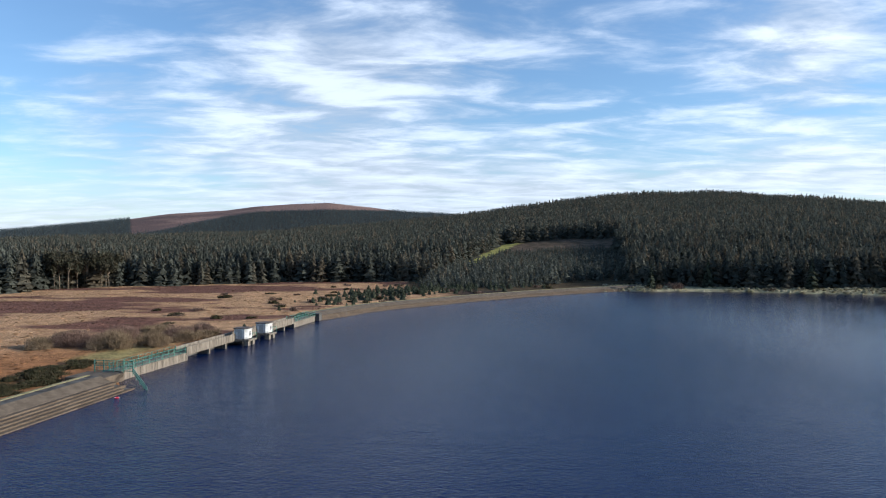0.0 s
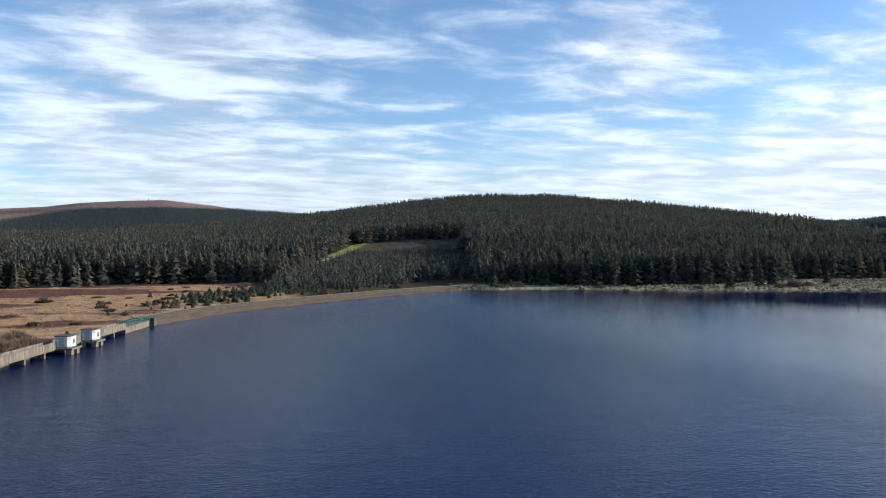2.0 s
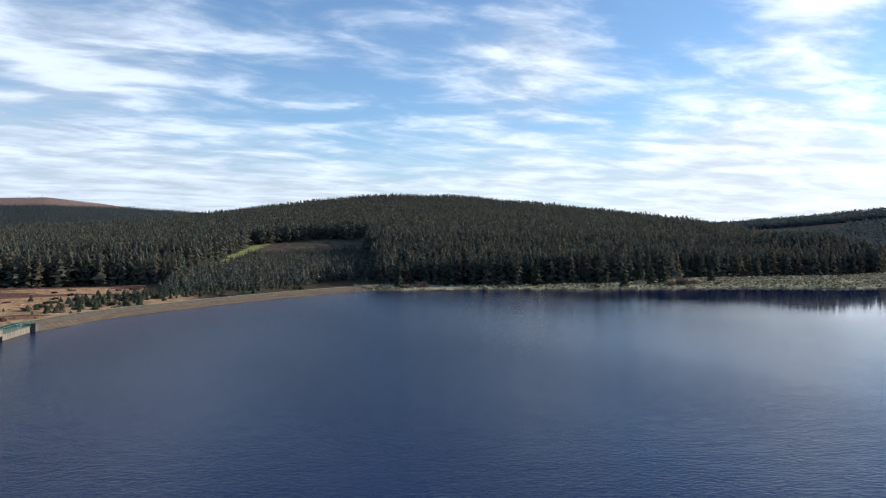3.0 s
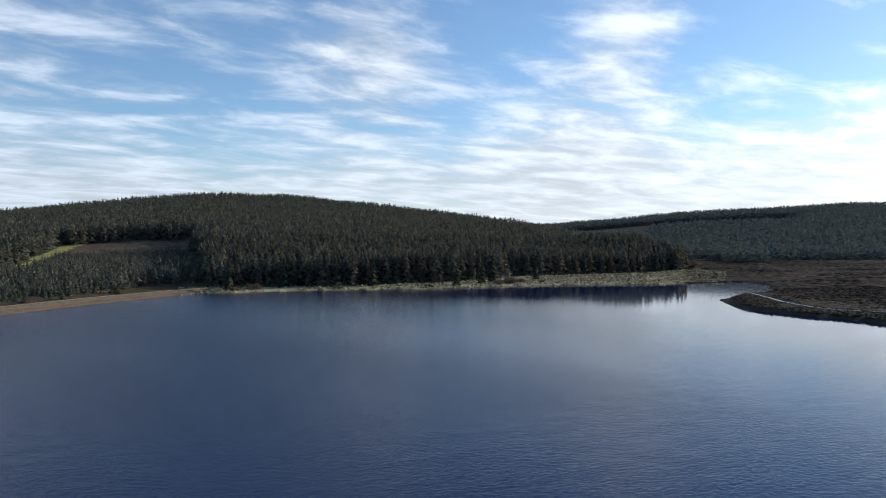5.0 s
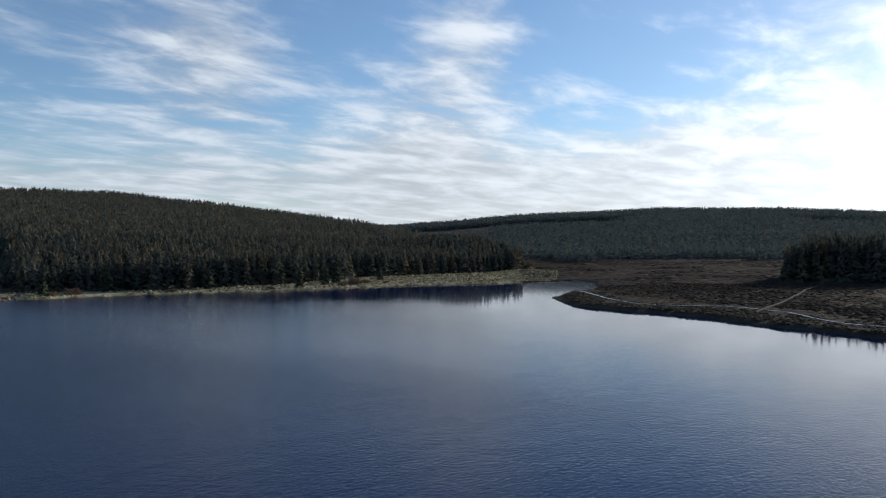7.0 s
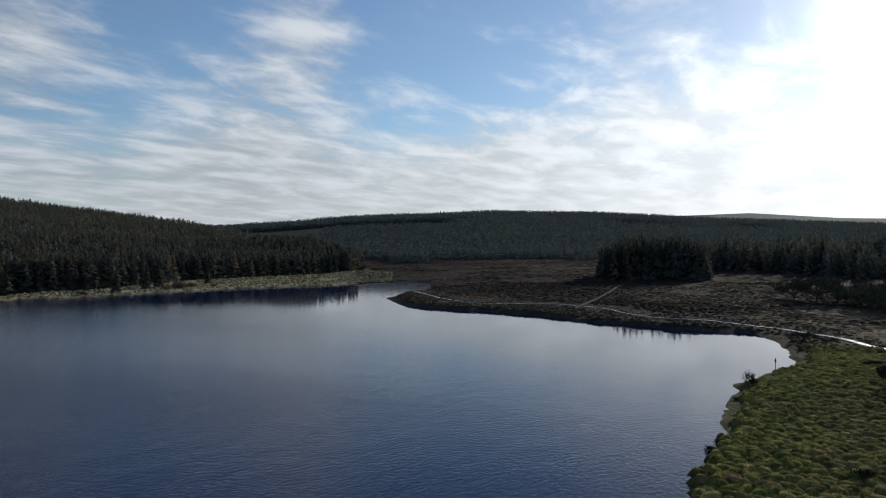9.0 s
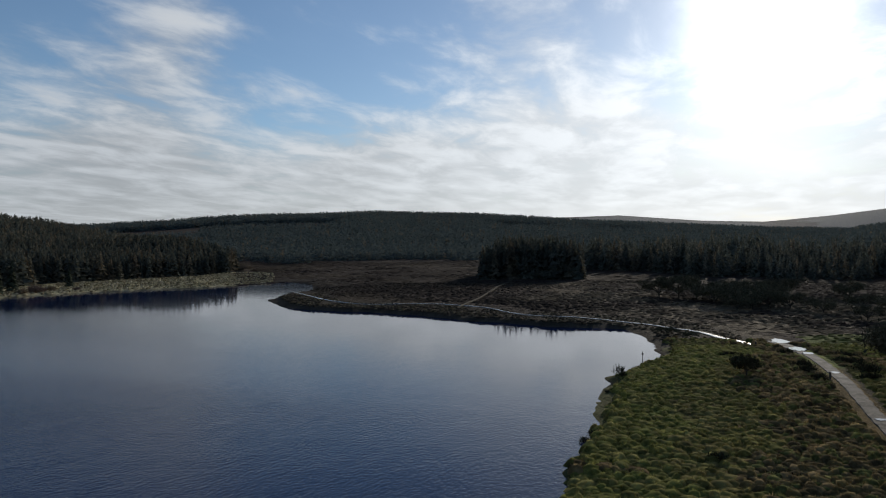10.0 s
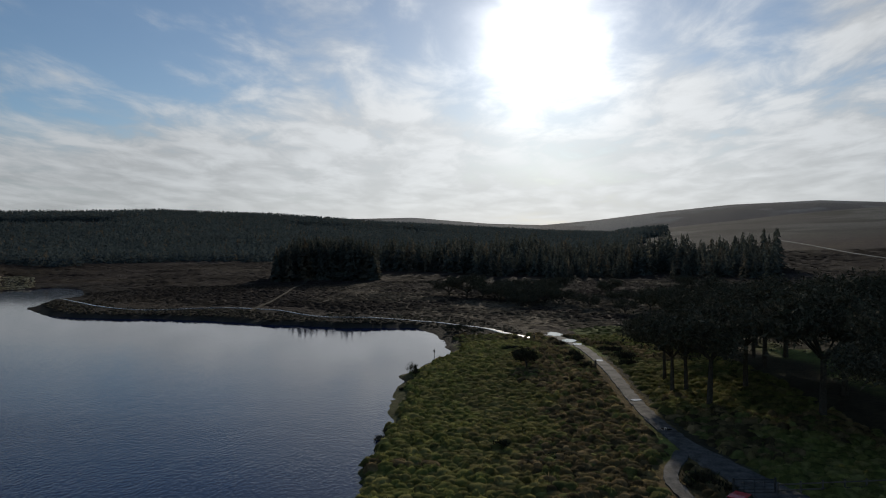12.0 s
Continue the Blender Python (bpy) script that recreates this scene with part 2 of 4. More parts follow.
def land(x, y):
    """The height of the ground."""
    r, az = np.hypot(x, y), np.degrees(np.arctan2(x, y))
    s = lake_side(x, y)
    shore = np.where(s > 0, 0.45 * step(s / 1.2) + 0.55 * step(s / 14) + 0.35 * step((s - 10) / 40), np.maximum(-3, s * 0.35))
    shore = np.where((az > 54) & (r > 118) & (s > 0), 0.25 * step(s / 1.5) + 0.5 * step(s / 25), shore)
    bank = (az < 15.6) & (az > -60) & (s > 0)
    shore = np.where(bank, np.minimum(shore, 0.10 * s - 0.15), shore)
    z = shore + step(s / 30) * (0.3 * rough(x, y, 21, 3) + 0.9 * rough(x, y, 90, 7) * step((s - 20) / 60))
    left = step((-2 - az) / 3) * step((s - 2) / 5)
    z = np.where(s > 2, np.maximum(z - left * (0.3 + 0.5 * step((250 - r) / 60)), 0.25), z)
    valley = step((az - 50) / 6) * 0.024 * np.maximum(s - 25, 0) * (r < 3000)
    z = np.where(r > 20, z + np.minimum(valley, 8), z)
    e, f = forest_edge(az), ridge_far(az)
    k = np.clip((r - e - 4) / (f - e), 0, 1.6)
    rise = np.where(k < 1, k ** 1.12, 1 - 0.25 * (k - 1))
    z = np.maximum(z, z * (k <= 0) + (z + ridge_high(az) * np.maximum(rise, 0) + 1.6 * rough(x, y, 120, 11) * step(k * 3)) * (k > 0))
    hill = mast_hill(az) * step((r - 1250) / 1350) * (1 - 0.15 * step((r - 2650) / 800))
    far = far_forest_high(az) * np.clip((r - 520) / 980, 0, 1) ** 1.25 * (1 - 0.2 * step((r - 1520) / 600)) + 2.5 * rough(x, y, 160, 15) * step((r - 500) / 400)
    mount = mountain(az) * step((r - 1900) / 1950)
    heath = heath_slope(az) * np.clip((r - 280) / 1220, 0, 1.15) ** 1.1 * step((az - 92) / 10)
    back = np.where((az > 25) & (r > 480), far, 0)
    for other in (np.where(az < 40, hill, 0), back, np.where(az > 55, mount, 0), np.where(az > 90, heath, 0)):
        z = np.maximum(z, np.where((r > 250) & (other > 0.5) & (s > 25), other, -9))
    return z


def ride(r):
    """Bearing of the grassy ride that climbs beside the clearing."""
    return 2.1 + (r - 370) / 34


def hill_wood(az):
    """How high the woods climb on the mast hill."""
    return table(az, (-36, 220), (-24.5, 220), (-24.2, 40), (-22, 52), (-17.4, 96), (-14.8, 114), (-6.7, 122), (4, 135))


def paint_ground(x, y):
    """What grows where: base colours of the ground cover, with haze in the far slopes."""
    r, az = np.hypot(x, y), np.degrees(np.arctan2(x, y))
    s = lake_side(x, y)
    n1, n2, n3 = rough(x, y, 38, 21), rough(x * 0.35, y, 15, 25), rough(x, y, 5, 29)
    col = np.zeros((*x.shape, 3))

    def lay(mask, colour):
        nonlocal col
        m = np.clip(mask, 0, 1)[..., None]
        col = col * (1 - m) + np.array(colour) * m

    one = np.ones(x.shape)
    lay(one, (0.05, 0.038, 0.031))                                   # heather
    lay(step((n1 + 0.3 * n3) * 3), (0.065, 0.05, 0.036))              # drier grass in it
    moor = step((2 - az) / 3) * (s > -2) * (r < 900)
    lay(moor, (0.46, 0.275, 0.145))                                    # straw moor
    lay(moor * step((n2 + 0.6 * n1 + 0.10) * 6), (0.17, 0.085, 0.06))  # heather on it
    brack = moor * step((150 - r) / 30)
    lay(brack, (0.34, 0.16, 0.07))                                   # bracken
    lay(brack * step((n2 - 0.15) * 5), (0.12, 0.085, 0.04))           # gorse floor
    lay(brack * step((17 - s) / 4) * step((s - 6) / 3) * step((y - 103) / 6) * step((135 - y) / 8), (0.33, 0.265, 0.11))  # yellow rushes by the wall
    strip = (az > 12) * (az < 53) * (r < forest_edge(az) + 12) * (s > -1)
    lay(strip * 1.0, (0.40, 0.35, 0.21))
    lay(strip * step((n3 + 0.1) * 3) * 0.5, (0.22, 0.19, 0.10))
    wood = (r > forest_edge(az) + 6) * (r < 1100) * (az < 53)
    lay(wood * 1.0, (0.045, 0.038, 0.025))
    clear = (az > -3) * (az < 15.6) * (r < 515) * (r > 246) * (s > 11)
    lay(clear * 1.0, (0.085, 0.062, 0.036))
    clear = clear * step((r - 432 - 14 * n1) / 12)
    lay(clear * 1.0, (0.125, 0.09, 0.062))
    lay(clear * step((n3 + 0.4 * n1) * 4), (0.075, 0.06, 0.04))
    lay((np.abs(az - ride(r) - 0.25 * n3) < 0.62) * (r > 345) * (r < 496) * 1.0, (0.33, 0.31, 0.10))  # grassy ride
    bank = (az > 74) * (r < 125) * (s > -1) * (y > -17.5)
    lay(bank * 1.0, (0.16, 0.17, 0.045))
    lay(bank * step((n1 * 0.5 + n2 + n3 * 0.4 - step((11 - s) / 8) * 0.8 + 0.05) * 4), (0.14, 0.10, 0.045))
    verge = (az > 95) * (r < 150) * (y <= -17.5)
    lay(verge * 1.0, (0.12, 0.14, 0.04))
    lay(verge * step(n2 * 3 + 0.3), (0.06, 0.05, 0.03))
    dead = (az > 72) * (r > 118) * (r < 290) * step((n1 + 0.7 * n3 - 0.12) * 4) * step((az - 74) / 10)
    lay(dead, (0.15, 0.118, 0.078))                                    # withered grass on the heath
    lay((az > 54) * (r > 125) * step((20 - s) / 8) * 0.8, (0.036, 0.03, 0.024))  # darker ground round the bay
    lay((s < 0.5) * (s > -3) * 0.7, (0.05, 0.042, 0.03))              # wet rim
    top = (r > 1450) * (az < 30)
    lay(top * 1.0, (0.24, 0.155, 0.125))
    lay(top * step(rough(x, y, 160, 35) * 3), (0.15, 0.10, 0.085))
    lay(top * step((hill_wood(az) + 4 - mast_hill(az) * step((r - 1250) / 1350)) / 5), (0.04, 0.042, 0.036))
    lay(top * (r > 2380) * (az > -12) * step(rough(x, y, 40, 36) * 4 - 0.6), (0.45, 0.38, 0.34))
    # far slopes: moor grass lightened with distance to stand in for haze
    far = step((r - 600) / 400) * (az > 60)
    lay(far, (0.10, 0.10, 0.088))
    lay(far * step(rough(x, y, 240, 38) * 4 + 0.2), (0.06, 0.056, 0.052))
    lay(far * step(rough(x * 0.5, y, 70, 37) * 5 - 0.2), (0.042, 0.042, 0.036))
    lay(step((r - 1700) / 300) * (az > 70), (0.16, 0.165, 0.16))      # mountain grass, its colour paled and greyed for haze
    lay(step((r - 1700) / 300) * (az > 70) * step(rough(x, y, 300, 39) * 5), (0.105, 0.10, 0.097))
    return col


def mesh_from(name, verts, faces, material, smooth=False, tint=None):
    """One mesh from numpy arrays; faces all have the same number of corners."""
    me = bpy.data.meshes.new(name)
    c = faces.shape[1]
    me.vertices.add(len(verts))
    me.vertices.foreach_set("co", np.ascontiguousarray(verts, np.float32).ravel())
    me.loops.add(faces.size)
    me.loops.foreach_set("vertex_index", np.ascontiguousarray(faces, np.int32).ravel())
    me.polygons.add(len(faces))
    me.polygons.foreach_set("loop_start", np.arange(0, faces.size, c, dtype=np.int32))
    me.polygons.foreach_set("use_smooth", np.full(len(faces), smooth))
    if tint is not None:
        a = me.attributes.new("tint", "FLOAT_COLOR", "POINT")
        a.data.foreach_set("color", np.concatenate([tint, np.ones((len(tint), 1))], 1).astype(np.float32).ravel())
    me.materials.append(material)
    me.update(calc_edges=True)
    me.validate()
    return me


def build_ground():
    """One sheet on rings about the lake, out to the horizon."""
    az = np.radians(np.concatenate([np.arange(-60, 130, 0.27), np.arange(130, 300, 3.0)]))
    r = np.concatenate([[0.5, 10, 20, 28], 34 * (4700 / 34) ** (np.arange(430) / 429)])
    A, R = np.meshgrid(az, r)
    x, y = R * np.sin(A), R * np.cos(A)
    z = land(x, y)
    na, nr = len(az), len(r)
    idx = np.arange(na * nr).reshape(nr, na)
    nxt = np.roll(idx, -1, 1)
    faces = np.stack([idx[:-1], idx[1:], nxt[1:], nxt[:-1]], -1).reshape(-1, 4)[:, ::-1]
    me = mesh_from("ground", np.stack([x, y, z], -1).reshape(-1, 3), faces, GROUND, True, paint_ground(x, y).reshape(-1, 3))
    tagged(new("ground", me), "rough moorland with straw grass, brown heather and green tussocks", "ground", kind="structure")


def build_water():
    bm = bmesh.new()
    bmesh.ops.create_grid(bm, x_segments=8, y_segments=8, size=300)
    bmesh.ops.translate(bm, vec=(100, 130, 0), verts=bm.verts)
    me = bpy.data.meshes.new("water")
    bm.to_mesh(me)
    me.materials.append(WATER)
    tagged(new("water", me), "dark blue reservoir water with fine wind ripples", "lake", kind="structure")


build_ground()
build_water()


# ---------------------------------------------------------------- conifers
def spruces(name, x, y, height, sprays, spread, seed, label, slim=0.2, dark=1.0, brown=0.2, droop=0.09, taper=0.75, needle=(0.070, 0.074, 0.060), vary=1.0):
    """Many spruces in one mesh: each a cone of ragged, drooping sprays, with its own colour."""
    rng = np.random.RandomState(seed)
    n = len(x)
    z = land(x, y) - 0.3
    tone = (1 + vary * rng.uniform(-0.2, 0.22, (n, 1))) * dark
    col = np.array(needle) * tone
    warm = (rng.rand(n, 1) < brown) * rng.rand(n, 1)
    col = col * (1 - warm) + np.array((0.115, 0.094, 0.064)) * tone * warm
    wide = (height * slim * rng.uniform(0.8, 1.3, n))[:, None]
    tall = height[:, None]
    f = (np.arange(sprays) + rng.rand(n, sprays)) / sprays
    f = f ** 1.15 * 0.97
    a = np.arange(sprays) * 2.4 + rng.rand(n, 1) * 6.28 + rng.normal(0, 0.5, (n, sprays))
    reach = wide * ((1 - f) ** taper * rng.uniform(0.6, 1.3, (n, sprays)) + 0.02)
    open_by = spread * rng.uniform(0.7, 1.3, (n, sprays))
    inner = reach * rng.uniform(0.0, 0.55, (n, sprays))
    root = np.stack([x[:, None] + inner * np.cos(a), y[:, None] + inner * np.sin(a), z[:, None] + tall * np.minimum(1.0, f + droop * rng.uniform(0.6, 1.5, (n, sprays)))], -1)
    tips = []
    for way in (-1, 1):
        q = a + way * open_by
        r = reach * rng.uniform(0.7, 1.1, (n, sprays))
        tips.append(np.stack([x[:, None] + r * np.cos(q), y[:, None] + r * np.sin(q), z[:, None] + tall * np.maximum(0, f - rng.uniform(0.0, 0.07, (n, sprays)))], -1))
    verts = np.stack([root, tips[0], tips[1]], 2).reshape(-1, 3)
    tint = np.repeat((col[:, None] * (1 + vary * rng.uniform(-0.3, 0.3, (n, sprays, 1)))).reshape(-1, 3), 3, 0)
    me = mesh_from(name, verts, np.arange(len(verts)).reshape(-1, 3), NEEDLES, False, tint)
    return tagged(new(name, me), label, "forest", kind="stuff")


def scatter(az0, az1, r0, r1, gap, seed):
    """Jittered points over a sector."""
    rng = np.random.RandomState(seed)
    a = np.radians(np.array([az0, az1, (az0 + az1) / 2, 90.0 if az0 < 90 < az1 else az1, 0.0 if az0 < 0 < az1 else az0]))
    xs, ys = np.concatenate([np.sin(a) * r0, np.sin(a) * r1]), np.concatenate([np.cos(a) * r0, np.cos(a) * r1])
    gx, gy = np.meshgrid(np.arange(xs.min(), xs.max(), gap), np.arange(ys.min(), ys.max(), gap))
    x, y = gx.ravel() + rng.uniform(-0.42, 0.42, gx.size) * gap, gy.ravel() + rng.uniform(-0.42, 0.42, gx.size) * gap
    r, az = np.hypot(x, y), np.degrees(np.arctan2(x, y))
    ok = (az > az0) & (az < az1) & (r > r0) & (r < r1)
    return x[ok], y[ok], r[ok], az[ok]


def clearing(r, az):
    a = np.radians(az)
    n = rough(r * np.sin(a), r * np.cos(a), 28, 59)
    return (az + 0.5 * n > ride(r) - 0.7) & (az - 1.2 * n < 15.3 - (r - 300) / 130) & (r + 26 * n < 508 - 1.5 * np.abs(az - 9))


def build_forests():
    rng = np.random.RandomState(5)
    x, y, r, az = scatter(-40, 53.2, 262, 570, 3.5, 1)
    e = forest_edge(az)
    ok = (r > e + 2 + 5 * rough(x, y, 25, 41)) & (r < e + 130) & ~clearing(r, az) & (r < ridge_far(az) + 15)
    x, y, az = x[ok], y[ok], az[ok]
    spruces("spruce_forest_edge", x, y, TREE * rng.uniform(0.82, 1.16, len(x)) * (1 + 0.26 * rough(x, y, 40, 43)), 84, 0.55, 1,
            "dark green spruce plantation behind the lake shore", 0.25, 1.05, 0.4, 0.055, 0.7, vary=0.8)
    x, y, r, az = scatter(-40, 53.2, 380, 900, 3.7, 2)
    ok = (r >= forest_edge(az) + 130) & ~clearing(r, az) & (r < ridge_far(az) + 30)
    x, y = x[ok], y[ok]
    spruces("spruce_forest", x, y, TREE * rng.uniform(0.8, 1.08, len(x)) * (1 + 0.2 * rough(x, y, 50, 43)), 26, 0.65, 2,
            "dark green spruce plantation covering a rounded hill", 0.27, 1.05, 0.4, 0.08, 0.7, vary=0.8)
    x, y, r, az = scatter(-4.0, 15.5, 246, 450, 2.6, 3)
    ok = clearing(r, az) & ((np.abs(az - ride(r)) > 0.85) | (r < 345)) & (rough(x, y, 20, 45) > -0.5) & (lake_side(x, y) > 13)
    ok &= (r > table(az, (-4, 252), (4, 254), (8, 278), (11, 296), (15, 304)) + 7 * rough(x, y, 15, 47)) & (r < 436 + 14 * rough(x, y, 18, 48))
    x, y = x[ok], y[ok]
    spruces("young_spruces", x, y, rng.uniform(2.2, 5.6, len(x)) * table(np.hypot(x, y), (255, 0.9), (290, 1.5), (345, 1.3), (400, 0.7)), 34, 0.55, 3, "young green spruces planted over an old clearing", 0.27, 1.25, 0.25)
    # far woods: haze is put into the needle colour, bluer and more even
    x, y, r, az = scatter(36, 108, 500, 1560, 5.4, 4)
    ok = (rough(x, y, 260, 51) > -0.2) | (r > 1330)
    ok &= (102 - az) + 5 * rough(x, y, 110, 58) > 0
    ok &= r > 560 + 80 * rough(x, y, 130, 52) - 2 * np.maximum(az - 60, 0)
    x, y = x[ok], y[ok]
    spruces("far_spruce_forest", x, y, table(r[ok], (500, 9), (1000, 12), (1600, 13)) * rng.uniform(0.7, 1.2, len(x)), 11, 0.85, 4, "distant spruce forest on a long low hill, tinted blue for haze", 0.36, 1.15, 0.1, 0.12, 0.6, (0.062, 0.076, 0.074), 0.5)
    # mast hill woods carry the same haze-blue needle colour
    x, y, r, az = scatter(-36, 4, 1450, 2500, 7.5, 5)
    h = mast_hill(az) * step((r - 1250) / 1350)
    ok = (h < hill_wood(az) + 7 * rough(x, y, 200, 53))
    x, y = x[ok], y[ok]
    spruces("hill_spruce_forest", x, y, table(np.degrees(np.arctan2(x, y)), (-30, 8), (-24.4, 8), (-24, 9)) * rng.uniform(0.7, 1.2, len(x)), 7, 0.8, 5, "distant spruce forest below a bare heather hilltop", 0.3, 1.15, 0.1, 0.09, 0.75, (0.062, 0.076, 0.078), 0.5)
    x, y, r, az = scatter(72.9, 81.3, 314, 352, 3.0, 6)
    spruces("spruce_clump", x, y, rng.uniform(15, 20.5, len(x)) * table(np.degrees(np.arctan2(x, y)), (72.9, 0.8), (74.5, 1.0), (79, 1.03), (81.3, 0.86)), 90, 0.55, 6,
            "dense square clump of tall dark spruces on the heath", 0.20, 1.0, 0.2, 0.045)
    x, y, r, az = scatter(81, 112.3, 300, 470, 4.6, 7)
    ok = (r > table(az, (81, 410), (86, 385), (90, 330), (95, 318), (112, 330)) + 26 * rough(x, y, 45, 55)) & (r < table(az, (81, 465), (95, 425), (112, 400))) & (rough(x, y, 17, 56) > -0.3)
    x, y, az = x[ok], y[ok], az[ok]
    spruces("spruce_belt", x, y, rng.uniform(10, 19.5, len(x)) * (1 + 0.3 * rough(x, y, 30, 57)) * table(np.hypot(x, y), (320, 0.55), (360, 0.9), (380, 1.0)), 70, 0.55, 7, "long dark belt of spruces behind the heath", 0.21, 1.2, 0.2, 0.05)


build_forests()


# ---------------------------------------------------------------- helpers for things
def thing(name, at, label, category, group="", turn=0.0, kind=""):
    ob = new(name)
    ob.matrix_world = pose(*at, 0, 0, turn)
    return tagged(ob, label, category, group, kind)


def part(name, bm, material, parent, label="", smooth=False):
    me = bpy.data.meshes.new(name)
    bm.to_mesh(me)
    bm.free()
    me.materials.append(material)
    if smooth:
        me.polygons.foreach_set("use_smooth", np.ones(len(me.polygons), bool))
    ob = new(name, me)
    ob.parent = parent
    return tagged(ob, label)


def shared(name, me, parent, m):
    ob = new(name, me)
    ob.parent = parent
    ob.matrix_local = m
    return ob


def box(x0, x1, y0, y1, z0, z1, bevel=0.0, bm=None):
    out = bm or bmesh.new()
    m = Matrix.LocRotScale(((x0 + x1) / 2, (y0 + y1) / 2, (z0 + z1) / 2), None, (abs(x1 - x0), abs(y1 - y0), abs(z1 - z0)))
    made = bmesh.ops.create_cube(out, size=1, matrix=m)
    if bevel:
        edges = list({e for v in made["verts"] for e in v.link_edges})
        bmesh.ops.bevel(out, geom=edges, offset=bevel, segments=1, affect="EDGES")
    return out


def rod(a, b, radius, sides=6, bm=None, thin=None):
    out = bm or bmesh.new()
    a, b = Vector(a), Vector(b)
    m = Matrix.Translation((a + b) / 2) @ (b - a).to_track_quat("Z", "Y").to_matrix().to_4x4()
    bmesh.ops.create_cone(out, cap_ends=True, segments=sides, radius1=radius, radius2=radius if thin is None else thin, depth=(b - a).length, matrix=m)
    return out


def prism(outline, z0, z1):
    bm = bmesh.new()
    low, high = [bm.verts.new((x, y, z0)) for x, y in outline], [bm.verts.new((x, y, z1)) for x, y in outline]
    n = len(outline)
    bm.faces.new(low[::-1]), bm.faces.new(high)
    for i in range(n):
        bm.faces.new((low[i], low[(i + 1) % n], high[(i + 1) % n], high[i]))
    return bm


def fine_line(points, gap):
    """A polyline smoothed and cut into short steps."""
    p = np.array(points, float)
    for _ in range(2):
        q = [p[0]]
        for a, b in zip(p[:-1], p[1:]):
            q += [a * 0.75 + b * 0.25, a * 0.25 + b * 0.75]
        p = np.array(q + [p[-1]])
    d = np.concatenate([[0], np.cumsum(np.hypot(*np.diff(p, axis=0).T))])
    u = np.linspace(0, d[-1], max(2, int(d[-1] / gap)))
    return np.stack([np.interp(u, d, p[:, 0]), np.interp(u, d, p[:, 1])], 1)


def sweep(line, profile, closed=True, lift=None):
    """A cross section (metres to the left of the line, height) drawn along a line on the plan."""
    p = np.array(line, float)
    t = np.gradient(p, axis=0)
    t /= np.hypot(t[:, 0], t[:, 1])[:, None]
    bm = bmesh.new()
    rows = []
    for i, (a, b) in enumerate(zip(p, t)):
        up = 0 if lift is None else lift[i]
        rows.append([bm.verts.new((a[0] - b[1] * v, a[1] + b[0] * v, z + up)) for v, z in profile])
    n = len(profile)
    for a, b in zip(rows[:-1], rows[1:]):
        for i in range(n if closed else n - 1):
            bm.faces.new((a[i], a[(i + 1) % n], b[(i + 1) % n], b[i]))
    if closed:
        bm.faces.new(rows[0][::-1]), bm.faces.new(rows[-1])
    bmesh.ops.recalc_face_normals(bm, faces=bm.faces)
    return bm


def height(x, y):
    return float(land(np.array([float(x)]), np.array([float(y)]))[0])


# ---------------------------------------------------------------- the dam
GRASS_EDGE = plain("verge_grass", (0.15, 0.135, 0.065), (0.29, 0.245, 0.135), 1.5, 0.95, 0.05)
SLAB = plain("concrete_slab", (0.086, 0.065, 0.045), (0.152, 0.118, 0.084), 0.8, 0.95, 0.01)
ROOF = plain("roof_felt", (0.07, 0.06, 0.055), (0.15, 0.12, 0.10), 2.0, 0.9, 0.01)
SHUTTER = plain("grey_shutter", (0.30, 0.31, 0.31), (0.42, 0.42, 0.41), 3.0, 0.6, 0.002)
RED = plain("red_paint", (0.45, 0.02, 0.03), (0.55, 0.03, 0.04), 3.0, 0.25, 0.0, 0.6)
RUBBER = plain("black_rubber", (0.012, 0.012, 0.012), (0.03, 0.03, 0.03), 5.0, 0.8, 0.002)
STEEL = plain("dark_steel", (0.02, 0.02, 0.02), (0.06, 0.055, 0.05), 4.0, 0.5, 0.002)
GLASS = plain("car_glass", (0.01, 0.012, 0.014), (0.02, 0.022, 0.025), 1.0, 0.04, 0.0, 0.8)
CHROME = plain("lamp_glass", (0.6, 0.6, 0.6), (0.8, 0.8, 0.8), 2.0, 0.1, 0.0, 0.8)
WOOD = plain("grey_wood", (0.07, 0.055, 0.04), (0.16, 0.13, 0.10), 4.0, 0.9, 0.01)
PALE_BARK = plain("pale_bark", (0.13, 0.10, 0.07), (0.25, 0.20, 0.14), 3.0, 0.95, 0.02)
BARK = plain("bark", (0.035, 0.028, 0.02), (0.09, 0.075, 0.055), 5.0, 0.95, 0.02)


